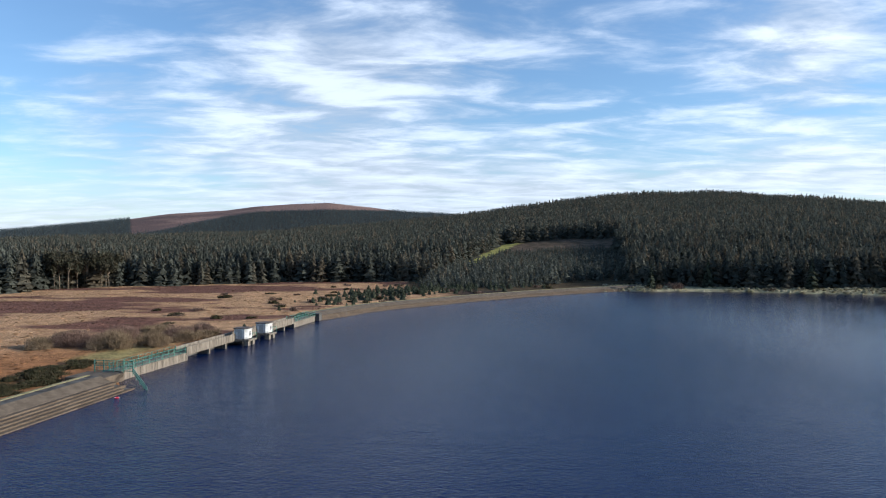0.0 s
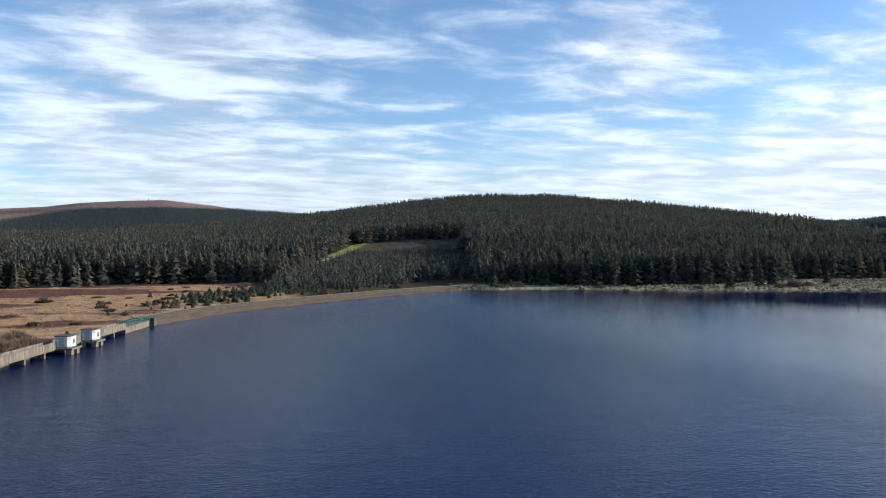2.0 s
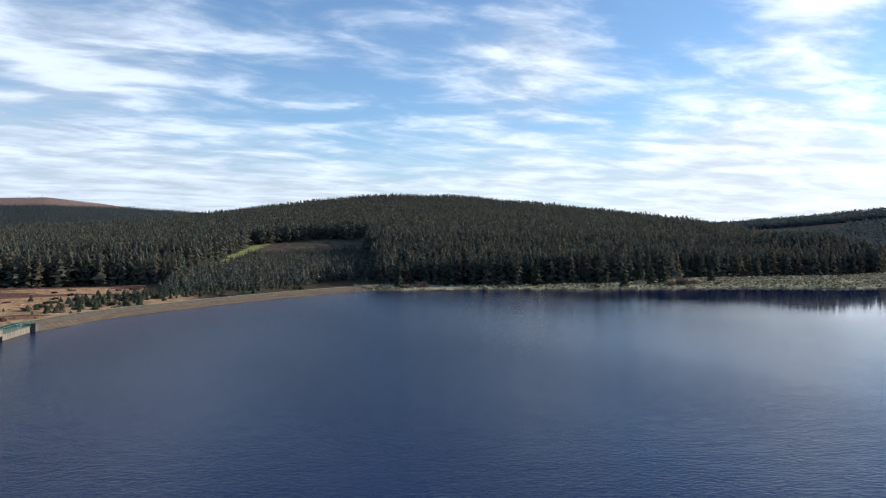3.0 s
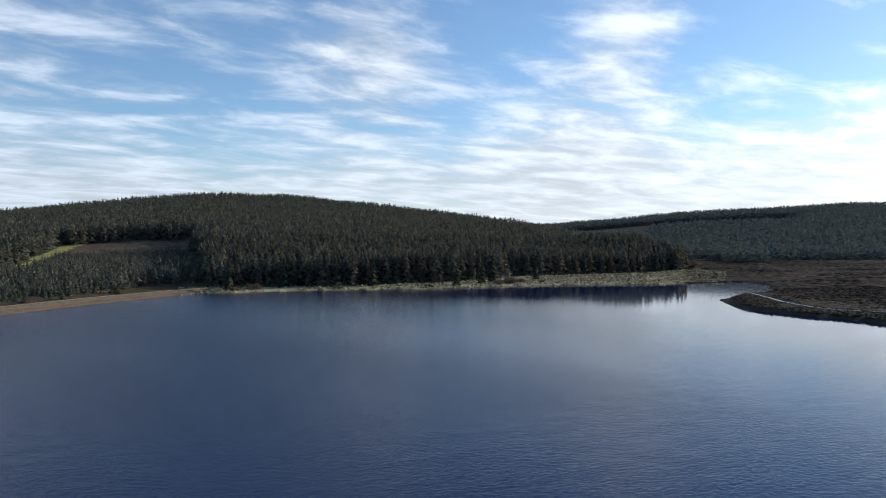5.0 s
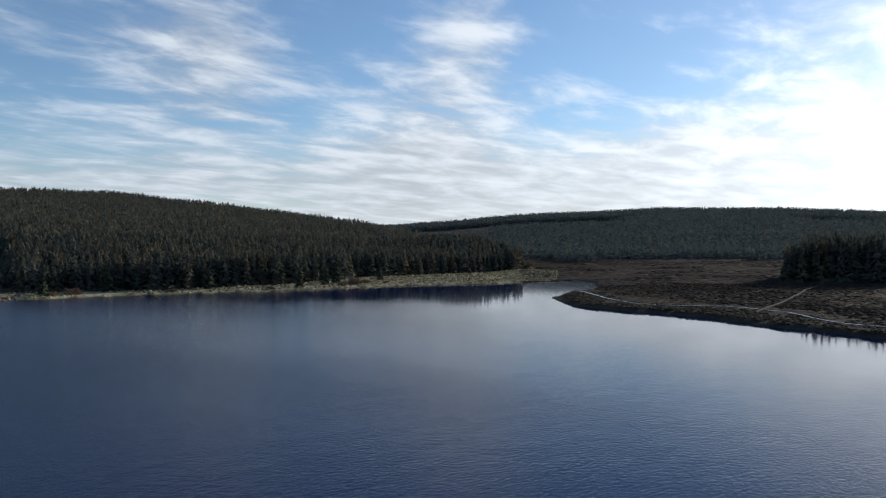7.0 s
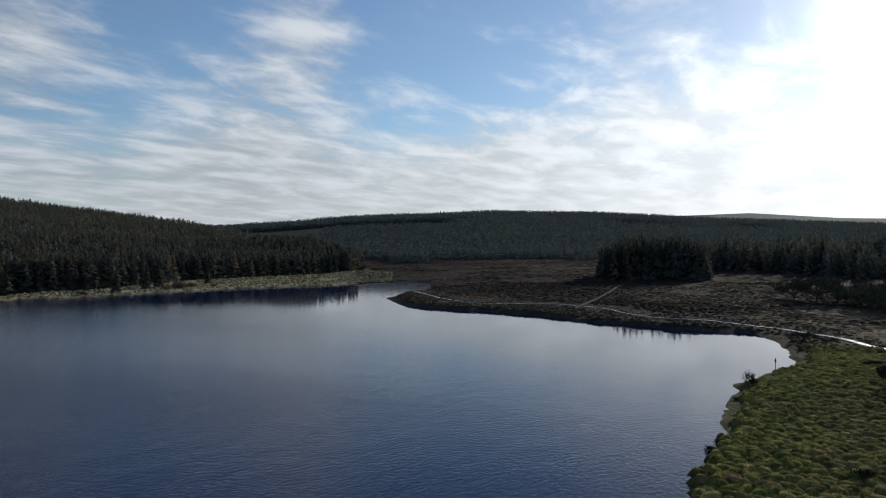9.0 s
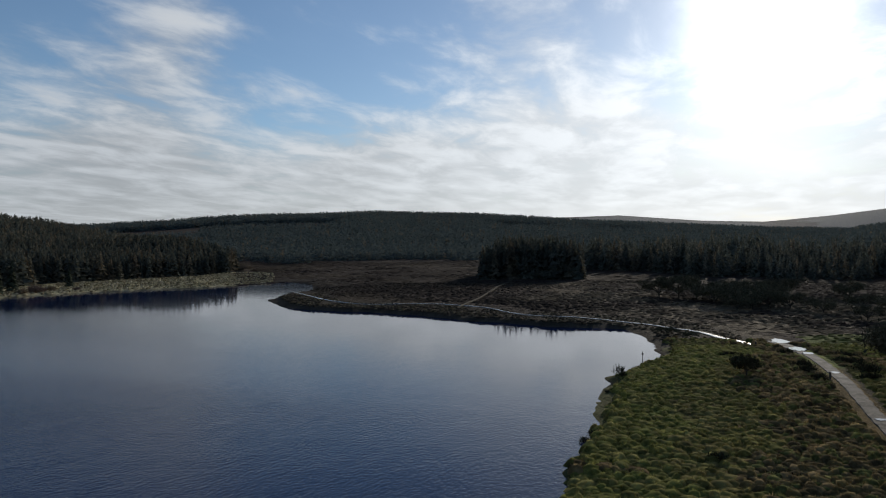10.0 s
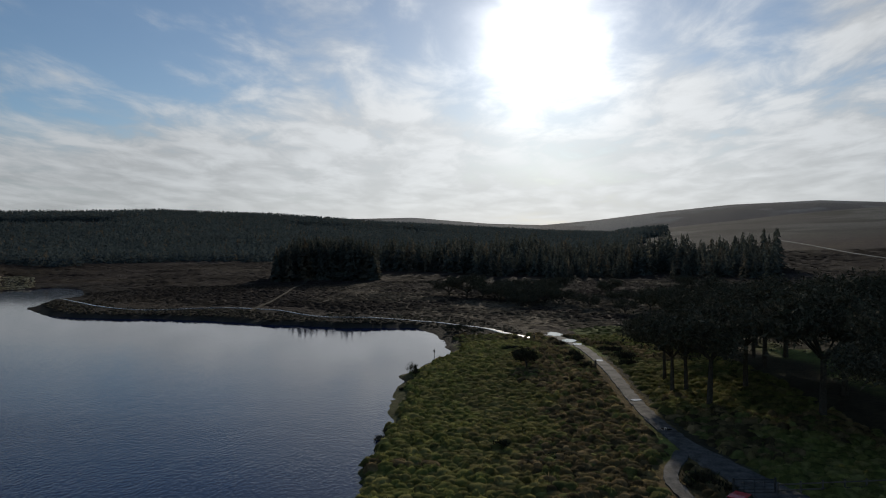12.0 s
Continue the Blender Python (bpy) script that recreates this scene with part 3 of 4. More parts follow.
def build_dam(name, line, label, block, stone_from, stone_to):
    dam = tagged(new(name), label, "dam", kind="structure")
    part("core", sweep(line, [(-2.5, -1.6), (-0.2, -0.25), (3.2, 0.6), (4.8, 1.3), (6.5, 1.36), (6.5, -1.0)]), DARK_CONCRETE, dam)
    part("slope", sweep(line, [(3.25, 0.4), (3.25, 0.80), (4.9, 1.45), (4.9, 1.0)]), SLAB, dam, "pale weathered concrete slope slab")
    part("crest_path", sweep(line, [(4.92, 1.0), (4.92, 1.43), (6.3, 1.46), (6.3, 1.0)]), TARMAC, dam, "dark tarred crest path")
    part("verge", sweep(line, [(6.3, 0.9), (6.3, 1.55), (6.7, 1.58), (9.5, 0.1), (9.5, -0.6)]), GRASS_EDGE, dam, "straw-coloured grass verge")
    d = np.concatenate([[0], np.cumsum(np.hypot(*np.diff(line, axis=0).T))])
    rng = random.Random(4)
    meshes = []
    for k in range(5):
        bm = box(-block / 2 + 0.004, block / 2 - 0.004, -0.34, 0.34, -0.2, 0.10, 0.02)
        for v in bm.verts:
            v.co += Vector((rng.uniform(-0.004, 0.004), rng.uniform(-0.02, 0.02), rng.uniform(-0.01, 0.012)))
        me = bpy.data.meshes.new("stone")
        bm.to_mesh(me)
        bm.free()
        me.materials.append(STONE)
        meshes.append(me)
    for row in range(5):
        v, z = 0.30 + 0.64 * row, 0.03 + 0.164 * row
        u = stone_from + (row % 2) * block / 2
        while u < min(stone_to, d[-1] - block / 2):
            x, y = np.interp(u, d, line[:, 0]), np.interp(u, d, line[:, 1])
            x2, y2 = np.interp(u + 0.5, d, line[:, 0]), np.interp(u + 0.5, d, line[:, 1])
            a = math.atan2(y2 - y, x2 - x)
            m = pose(x - math.sin(a) * v, y + math.cos(a) * v, z + rng.uniform(-0.008, 0.008), rng.uniform(-1, 1), 0, math.degrees(a) + rng.uniform(-0.2, 0.2))
            shared("stone", rng.choice(meshes), dam, m)
            u += block
    return dam


NEAR = fine_line([(-52.0, 12.0), (-45.5, 42), (-41.7, 65.1), (-38.3, 86.2)], 1.0)
FAR = fine_line([(-28.6, 162.5), (-24.7, 169), (-19.8, 180.5), (-13, 190), (-5.5, 197.5), (11.5, 215.6), (31.5, 233), (54, 250), (69, 258.5), (84, 272)], 1.5)
build_dam("dam_near", NEAR, "stone-pitched dam bank with a concrete slope and crest path", 2.6, 22, 90)
build_dam("dam_far", FAR, "long curving stone-pitched dam bank with grassy crest", 3.2, 0, 140)

# ---------------------------------------------------------------- the spillway bridge; x runs along it, y landwards
AT = Matrix.Translation((-41.7, 95.7, 0)) @ Matrix.Rotation(math.atan2(0.984, 0.18), 4, "Z")


def spill(name, label, category, u=0.0, v=0.0, z=0.0, kind="", group=""):
    ob = new(name)
    ob.matrix_world = AT @ Matrix.Translation((u, v, z))
    return tagged(ob, label, category, group, kind)


def build_spillway():
    wall = spill("spillway_wall", "weathered concrete spillway wall standing in the water", "wall", kind="structure")
    for a, b in ((-4.3, 11.4), (54.0, 66.6)):
        x = a
        while x < b - 0.5:
            e = min(b, x + 4.1)
            part("wall_panel", box(x, e - 0.05, 0, 0.5, -2, 1.08, 0.03), CONCRETE, wall)
            x = e
        part("coping", box(a, b, -0.06, 1.9, 1.085, 1.2, 0.02), CONCRETE, wall)
        part("backing", box(a, b, 0.55, 3.4, -1.5, 1.05), DARK_CONCRETE, wall)
    part("abutment", box(-8.6, -4.35, -0.4, 5.0, -2, 1.12, 0.04), SLAB, wall, "stained concrete abutment")
    # solid dark box in place of the shaded gap where the wall ends
    part("end_block", box(66.7, 68.4, -0.9, 1.6, -2, 1.75, 0.05), DARK_CONCRETE, wall, "dark block added for the shaded recess at the wall end")
    part("apron", box(68.3, 75.5, -1.0, 1.2, -1.2, 0.28, 0.1), STONE, wall, "low stone apron at the water")

    bridge = spill("footbridge", "concrete footbridge with solid parapets on square piers", "bridge", kind="structure")
    part("deck", box(11.5, 53.9, 0.0, 1.9, 0.80, 1.08, 0.02), CONCRETE, bridge)
    # added dark wall that gives the void below the deck its shade
    part("weir_wall", box(11.5, 53.9, 2.0, 2.4, -2.5, 0.78), DARK_CONCRETE, bridge, "dark backing wall added for the shade under the deck")
    edges = [11.45, 18.3, 23.8, 30.0, 36.0, 42.0, 48.6, 53.95]
    for a, b in zip(edges[:-1], edges[1:]):
        part("parapet_panel", box(a + 0.02, b - 0.02, -0.05, 0.16, 0.95, 2.12, 0.02), CONCRETE, bridge)
        part("parapet_panel", box(a + 0.02, b - 0.02, 1.75, 1.95, 0.95, 2.12, 0.02), CONCRETE, bridge)
    for u in edges:
        part("pier", box(u - 0.22, u + 0.22, -0.1, 1.9, -2.5, 0.80, 0.03), CONCRETE, bridge, "square concrete pier with water stains")

    def railing(u0, u1, v, label):
        rail = spill("railing", label, "railing", u0, v, 1.2, group="green railings")
        n = max(2, round((u1 - u0) / 1.6))
        for k in range(n + 1):
            u = (u1 - u0) * k / n
            part("post", box(u - 0.035, u + 0.035, -0.035, 0.035, 0, 1.12), GREEN, rail)
        for z in (0.12, 0.6, 1.1):
            part("rail", box(0, u1 - u0, -0.02, 0.02, z - 0.022, z + 0.022), GREEN, rail)
        bars = bmesh.new()
        k = 0.2
        while k < u1 - u0:
            box(k - 0.011, k + 0.011, -0.010, 0.010, 0.12, 1.08, bm=bars)
            k += 0.45
        tagged(part("infill", bars, GREEN, rail), kind="stuff")

    for u0, u1 in ((-4.3, 11.4), (54.0, 66.6)):
        railing(u0, u1, 0.1, "green painted steel railing along the spillway wall")
        railing(u0, u1, 1.8, "green painted steel railing along the spillway wall")

    gate = spill("security_gate", "tall green steel gate across the dam crest", "gate", -4.45, -1.8, 1.1)
    for v in (0.0, 1.45, 2.9, 4.3, 5.7):
        part("gate_post", box(-0.05, 0.05, v - 0.05, v + 0.05, 0, 1.6), GREEN, gate)
    for z in (0.2, 0.85, 1.5):
        part("gate_rail", box(-0.025, 0.025, 0, 5.7, z - 0.035, z + 0.035), GREEN, gate)
    bars = bmesh.new()
    for k in range(24):
        box(-0.012, 0.012, 0.1 + k * 0.236, 0.124 + k * 0.236, 0.15, 1.55, bm=bars)
    tagged(part("gate_infill", bars, GREEN, gate), kind="stuff")

    ladder = spill("sloping_handrail", "green steel handrail running down into the water", "railing", -4.5, -1.8, 1.15)
    down = Vector((-4.7, -5.1, -1.35))
    for lift in (0.05, 0.3, 0.55):
        part("rail", rod((0, 0, lift), down + Vector((0, 0, lift)), 0.06), GREEN, ladder)
    for k in range(5):
        p = down * (k / 4)
        part("post", rod(p + Vector((0, 0, -0.4)), p + Vector((0, 0, 0.58)), 0.05), GREEN, ladder)

    def valve_house(u, v, turn):
        house = spill("valve_house", "small white-painted valve house with a flat dark roof over the water", "valve house", u, v, 1.1, group="valve houses")
        c, w = 0.45, 1.28
        outline = [(-w + c, -w), (w - c, -w), (w, -w + c), (w, w - c), (w - c, w), (-w + c, w), (-w, w - c), (-w, -w + c)]
        part("wall", prism(outline, 0.0, 1.85), PAINT, house, "peeling white painted wall")
        part("plinth", prism([(x * 1.02, y * 1.02) for x, y in outline], 0.0, 0.16), DARK_CONCRETE, house)
        part("roof", prism([(x * 1.13, y * 1.13) for x, y in outline], 1.855, 2.0), ROOF, house, "dark flat felt roof")
        part("platform", box(-1.55, 1.75, -1.75, 1.5, -0.32, -0.003, 0.03), CONCRETE, house)
        window = part("window", box(-0.32, 0.32, -w - 0.05, -w + 0.02, 0.6, 1.4, 0.01), SHUTTER, house, "grey louvred window shutter")
        for k in range(6):
            part("slat", box(-0.26, 0.26, -w - 0.075, -w - 0.052, 0.66 + k * 0.12, 0.73 + k * 0.12), STEEL, window)
        part("door", box(-w - 0.04, -w + 0.01, -0.4, 0.45, 0.05, 1.7, 0.01), SHUTTER, house, "grey metal door")
        for a, b in ((-0.85, -1.1), (0.95, -1.1)):
            part("leg", box(a - 0.45, a + 0.45, b - 0.45, b + 0.45, -3.2, -0.325, 0.04), CONCRETE, house, "square concrete leg standing in water")
        rail = part("guard_rail", box(1.68, 1.72, -1.7, 1.4, 0.95, 1.0), GREEN, house, "green guard rail")
        part("guard_rail", box(-0.1, 1.72, -1.72, -1.68, 0.95, 1.0), GREEN, house, "green guard rail")
        for x, y in ((1.7, -1.7), (1.7, -0.2), (1.7, 1.35), (0.0, -1.7)):
            part("guard_post", box(x - 0.03, x + 0.03, y - 0.03, y + 0.03, 0, 0.95), GREEN, house)

    valve_house(28.5, -0.95, 0)
    valve_house(36.9, -1.05, 0)


build_spillway()


def build_buoy():
    buoy = thing("lifebuoy", (-38.2, 81.0, 0.05), "red and white lifebuoy floating by the dam", "lifebuoy")
    for k in range(8):
        bm = bmesh.new()
        a0, a1 = k * math.pi / 4, (k + 1) * math.pi / 4
        for i in range(3):
            p, q = a0 + (a1 - a0) * i / 3, a0 + (a1 - a0) * (i + 1) / 3
            rod((0.22 * math.cos(p), 0.22 * math.sin(p), 0), (0.22 * math.cos(q), 0.22 * math.sin(q), 0), 0.06, 8, bm)
        part("ring_piece", bm, RED if k % 4 else PAINT, buoy)


def build_marker():
    post = thing("marker_post", (113.4, 8.4, 0), "thin dark marker post standing in shallow water", "post")
    part("pole", rod((0, 0, -1.2), (0.03, 0, 1.35), 0.06, 8, thin=0.04), WOOD, post)
    part("board", box(-0.03, 0.03, -0.13, 0.13, 0.75, 1.1, 0.01), WOOD, post)


def build_masts():
    for az, r, tall, wide in ((-10.5, 2585, 11, 1.0), (-9.7, 2590, 9, 1.0), (-11.2, 2590, 6, 0.8), (-8.9, 2590, 6, 0.8)):
        x, y = r * math.sin(radians(az)), r * math.cos(radians(az))
        mast = thing("radio_mast", (x, y, height(x, y) - 1), "thin steel radio mast on a distant hilltop", "radio mast", "hilltop masts")
        lattice = bmesh.new()
        for sx, sy in ((-1, -1), (1, -1), (1, 1), (-1, 1)):
            rod((sx * wide, sy * wide, 0), (sx * 0.3, sy * 0.3, tall), 0.16, 4, lattice)
        part("tower", lattice, STEEL, mast)
        part("antenna", rod((0, 0, tall - 1), (0, 0, tall + 4), 0.16, 5), STEEL, mast)
        part("hut", box(2, 7, -2, 2, 0, 3.2, 0.1), PAINT, mast)


build_buoy()
build_marker()
build_masts()

# ---------------------------------------------------------------- lane, shore path and puddles
DULL_GRASS = plain("dull_grass", (0.04, 0.033, 0.025), (0.075, 0.062, 0.042), 1.5, 1.0, 0.03, 0.05)
WET = plain("wet_gravel_path", (0.07, 0.065, 0.06), (0.16, 0.15, 0.13), 1.2, 0.16, 0.002, 0.5)
GRAVEL = plain("pale_gravel", (0.16, 0.15, 0.13), (0.30, 0.28, 0.24), 0.6, 0.95, 0.01, 0.1)
PUDDLE = plain("puddle", (0.02, 0.02, 0.02), (0.03, 0.03, 0.028), 1.0, 0.03, 0.0, 0.5)


def ribbon(name, points, wide, material, label, lift=0.10, gap=0.8, seed=1):
    """A lane laid over the ground, with uneven edges."""
    line = fine_line(points, gap)
    rng = np.random.RandomState(seed)
    t = np.gradient(line, axis=0)
    t /= np.hypot(t[:, 0], t[:, 1])[:, None]
    half = np.interp(np.linspace(0, 1, len(line)), np.linspace(0, 1, len(wide)), wide) / 2
    bm, rows = bmesh.new(), []
    for (x, y), (tx, ty), h in zip(line, t, half):
        z = max(height(x, y), height(x - ty * h, y + tx * h), height(x + ty * h, y - tx * h)) + lift
        row = []
        for v, dz in ((-1.15, -0.35), (-1.0, -0.02), (-0.4, 0.02), (0.4, 0.02), (1.0, -0.02), (1.15, -0.35)):
            w = v * h + rng.uniform(-0.1, 0.1)
            row.append(bm.verts.new((x - ty * w, y + tx * w, z + dz)))
        rows.append(row)
    for a, b in zip(rows[:-1], rows[1:]):
        for i in range(5):
            bm.faces.new((a[i], b[i], b[i + 1], a[i + 1]))
    bmesh.ops.recalc_face_normals(bm, faces=bm.faces)
    ob = part(name, bm, material, None)
    return tagged(ob, label, "path", kind="structure")


LANE = [(134, -12), (124, -14.8), (114, -15.7), (103, -16.2), (93, -16.4), (82, -16.2), (75, -16.2), (67, -16.4), (62, -16.7), (57, -17.4), (51, -18.6), (40, -21.5), (20, -28)]
SHORE = [(222, 141), (212.2, 132.6), (192.7, 113.5), (185.6, 103.3), (181, 91), (183, 85), (186, 80), (186, 68), (181.2, 57.5), (178, 52), (171.6, 46.7), (165, 38.6), (163.8, 32.2),
         (163.5, 26.2), (161.4, 20), (158.8, 14.2), (157.4, 10.4), (153.4, 6.6), (148.5, 1.4), (143, -1.6), (137.5, -3.6), (133, -6.4), (128.3, -8.2)]
ribbon("road", LANE, (2.4, 1.9, 1.7, 1.6, 1.5, 1.4, 1.5, 1.7, 3.2, 3.6, 3.6, 3.6), TARMAC, "narrow wet tarmac lane running along the lake bank", 0.10)
ribbon("shore_path", SHORE, (0.7, 0.7, 0.7, 0.7, 0.9, 1.3), WET, "wet gravel footpath glistening along the lake shore", 0.12, 1.0, 2)
SIDE = [(58, -16.2), (55.9, -15.3), (54.1, -14.3), (51.8, -13.5), (49.7, -13.3), (45, -13.6)]
ribbon("side_path", SIDE, (1.3, 1.0, 1.2), TARMAC, "short side path leaving the lane", 0.12, 0.6, 3)
ribbon("heath_track", [(176, 61), (200, 64), (224, 67), (262, 72), (300, 78)], (0.8, 0.7), DULL_GRASS, "faint grassy track climbing over the heath", 0.3, 2, 5)
ribbon("hill_track", [(677, -273), (615, -263), (555, -253), (505, -243), (459, -234), (390, -225)], (2.6, 1.6), GRAVEL, "pale track crossing a distant heather slope", 0.5, 8, 4)


def build_puddles():
    rng = random.Random(8)
    for x, y, a, b in ((134.0, -13.2, 3.2, 1.5), (127.5, -10.8, 1.0, 1.6), (124.2, -14.8, 2.2, 1.2), (117.5, -15.4, 1.1, 0.8), (100.5, -16.3, 0.8, 0.5), (76.4, -16.3, 0.5, 0.6), (64.6, -16.5, 0.5, 0.5)):
        z = max(height(x + dx, y + dy) for dx in (-a, 0, a) for dy in (-1.2, 0, 1.2)) + 0.12
        outline = []
        for k in range(18):
            q = k * math.tau / 18
            w = rng.uniform(0.75, 1.2)
            outline.append((a * w * math.cos(q), b * w * math.sin(q)))
        ob = part("puddle", prism(outline, -0.2, 0.0), PUDDLE, None)
        ob.matrix_world = pose(x, y, z)
        tagged(ob, "shallow rain puddle on the wet lane", "puddle", "puddles")


build_puddles()


# ---------------------------------------------------------------- ground cover
def humps(name, x, y, wide, tall, colours, seed, label, sides=6, category="grass", blend=0.0, blades=0):
    """Many shaggy tussocks in one mesh."""
    rng = np.random.RandomState(seed)
    n = len(x)
    z = land(x, y) - 0.06
    turn = rng.rand(n, 1) * 6.28 + np.arange(sides) * 6.283 / sides
    cols = np.array(colours)
    col = cols[rng.randint(len(cols), size=n)] * rng.uniform(0.7, 1.3, (n, 1))
    col = col * (1 - blend) + blend * paint_ground(x, y) * rng.uniform(0.75, 1.35, (n, 1))
    parts = [np.stack([x + wide * rng.uniform(-0.2, 0.2, n), y + wide * rng.uniform(-0.2, 0.2, n), z + tall], -1)[:, None]]
    for frac, level in ((0.6, 0.74), (1.0, 0.0)):
        rr = wide[:, None] * frac * rng.uniform(0.7, 1.3, (n, sides))
        parts.append(np.stack([x[:, None] + rr * np.cos(turn), y[:, None] + rr * np.sin(turn),
                               z[:, None] + tall[:, None] * level * rng.uniform(0.75, 1.2, (n, sides))], -1))
    verts = np.concatenate(parts, 1)
    start = np.arange(n)[:, None] * (2 * sides + 1)
    i = np.arange(sides)
    j = (i + 1) % sides
    full = np.broadcast_to(start, (n, sides))
    faces = [np.stack([full, start + 1 + i, start + 1 + j], -1), np.stack([start + 1 + i, start + 1 + sides + i, start + 1 + j], -1),
             np.stack([start + 1 + j, start + 1 + sides + i, start + 1 + sides + j], -1)]
    verts, faces, tint = verts.reshape(-1, 3), np.concatenate([f.reshape(-1, 3) for f in faces]), np.repeat(col, 2 * sides + 1, 0)
    if blades:
        a = rng.rand(n, blades) * math.tau
        k = rng.uniform(0.1, 0.8, (n, blades))
        foot = np.stack([x[:, None] + wide[:, None] * k * np.cos(a), y[:, None] + wide[:, None] * k * np.sin(a), z[:, None] + tall[:, None] * (0.9 - 0.6 * k)], -1)
        tip = foot + np.stack([wide[:, None] * 0.28 * np.cos(a), wide[:, None] * 0.28 * np.sin(a), tall[:, None] * rng.uniform(0.15, 0.55, (n, blades))], -1)
        side = np.stack([-np.sin(a), np.cos(a), 0 * a], -1) * (wide[:, None, None] * 0.036)
        more = np.stack([foot - side, foot + side, tip], 2).reshape(-1, 3)
        faces = np.concatenate([faces, len(verts) + np.arange(len(more)).reshape(-1, 3)])
        verts, tint = np.concatenate([verts, more]), np.concatenate([tint, np.repeat(col * 1.1, 3 * blades, 0)])
    me = mesh_from(name, verts, faces, GRASS, True, tint)
    return tagged(new(name, me), label, category, kind="stuff")


def off_paths(x, y, clear=1.6):
    keep = np.ones(x.shape, bool)
    for pts, c in ((LANE, clear + 0.4), (SHORE, clear - 0.5), (SIDE, clear - 0.3)):
        for (ax, ay), (bx, by) in zip(pts[:-1], pts[1:]):
            dx, dy = bx - ax, by - ay
            k = np.clip(((x - ax) * dx + (y - ay) * dy) / (dx * dx + dy * dy), 0, 1)
            keep &= np.hypot(x - ax - k * dx, y - ay - k * dy) > c
    return keep


def build_cover():
    rng = np.random.RandomState(9)
    x, y, r, az = scatter(74, 122, 44, 134, 0.70, 11)
    s = lake_side(x, y)
    ok = (s > 0.2) & off_paths(x, y) & (y > -34)
    x, y, s = x[ok], y[ok], s[ok]
    big = rough(x, y, 9, 61)
    green = rough(x, y, 22, 63) + 0.5 * rough(x, y, 6, 64) - 0.75 * step((s - 9) / 9) * (y > -17.5) + 0.26 > 0
    sizes = rng.uniform(0.38, 0.95, len(x)) * (1 + 0.35 * big) * (0.55 + 0.45 * step(s / 2))
    tall = rng.uniform(0.16, 0.55, len(x)) * (1 + 0.6 * big)
    humps("green_tussocks", x[green], y[green], sizes[green], tall[green], [(0.29, 0.27, 0.078), (0.23, 0.23, 0.066), (0.34, 0.295, 0.105)], 12, "tussocky green grass on the lake bank", blend=0.3, blades=22)
    humps("brown_tussocks", x[~green], y[~green], sizes[~green], tall[~green] * 1.15, [(0.25, 0.19, 0.08), (0.18, 0.18, 0.06), (0.29, 0.21, 0.10), (0.13, 0.10, 0.05)], 13, "brown withered rushes and tussock grass on the bank", blades=22)
    tones = [(0.085, 0.063, 0.048), (0.07, 0.052, 0.042), (0.11, 0.085, 0.06), (0.14, 0.11, 0.075)]
    for name, r0, r1, gap, w0, w1, seed in (("heather", 118, 300, 1.7, 0.6, 1.6, 14), ("far_heather", 300, 560, 4.2, 1.8, 3.6, 15)):
        x, y, r, az = scatter(52, 124, r0, r1, gap, seed)
        s = lake_side(x, y)
        ok = (s > 0.3) & off_paths(x, y, 1.2)
        x, y = x[ok], y[ok]
        low = np.where(off_paths(x, y, 8), 1.0, 0.5)
        low = low * (0.5 + 0.5 * step((lake_side(x, y) - 2) / 30))
        humps(name, x, y, rng.uniform(w0, w1, len(x)) * (0.6 + 0.4 * low), rng.uniform(0.12, 0.42, len(x)) * low * (1 + 1.2 * rough(x, y, 25, 66)), tones, seed + 30,
              "dark brown heather and bog myrtle on the heath", category="heather", blend=0.92)
    x, y, r, az = scatter(54, 93, 118, 246, 1.1, 20)
    s = lake_side(x, y)
    ok = (s > 0.15) & (s < 15) & off_paths(x, y, 1.1) & (rough(x, y, 7, 68) > -0.35)
    x, y = x[ok], y[ok]
    humps("shore_tufts", x, y, rng.uniform(0.3, 0.75, len(x)), rng.uniform(0.10, 0.34, len(x)), [(0.07, 0.055, 0.038), (0.11, 0.09, 0.055), (0.17, 0.14, 0.085), (0.05, 0.042, 0.03)], 21,
          "brown heather and rush tufts round the bay", category="heather", blades=5)
    x, y, r, az = scatter(-37, 1, 100, 306, 2.6, 16)
    s = lake_side(x, y)
    ok = (s > 11) & (rough(x, y, 26, 67) > -0.3)
    x, y = x[ok], y[ok]
    humps("straw_grass", x, y, rng.uniform(0.4, 1.0, len(x)), rng.uniform(0.08, 0.25, len(x)), [(0.36, 0.26, 0.14), (0.30, 0.20, 0.11), (0.24, 0.15, 0.09), (0.40, 0.31, 0.18)], 17,
          "straw-coloured moor grass with patches of heather", blend=0.9)
    x, y, r, az = scatter(13, 56, 240, 440, 1.9, 18)
    s = lake_side(x, y)
    ok = (s > 0.6) & (r < forest_edge(az) + 3) & (rough(x, y, 14, 69) > -0.4)
    x, y = x[ok], y[ok]
    humps("shore_rushes", x, y, rng.uniform(0.4, 1.0, len(x)), rng.uniform(0.25, 0.7, len(x)), [(0.42, 0.36, 0.22), (0.34, 0.30, 0.17), (0.48, 0.42, 0.28), (0.26, 0.21, 0.12)], 19,
          "pale withered rushes along the far shore")


build_cover()


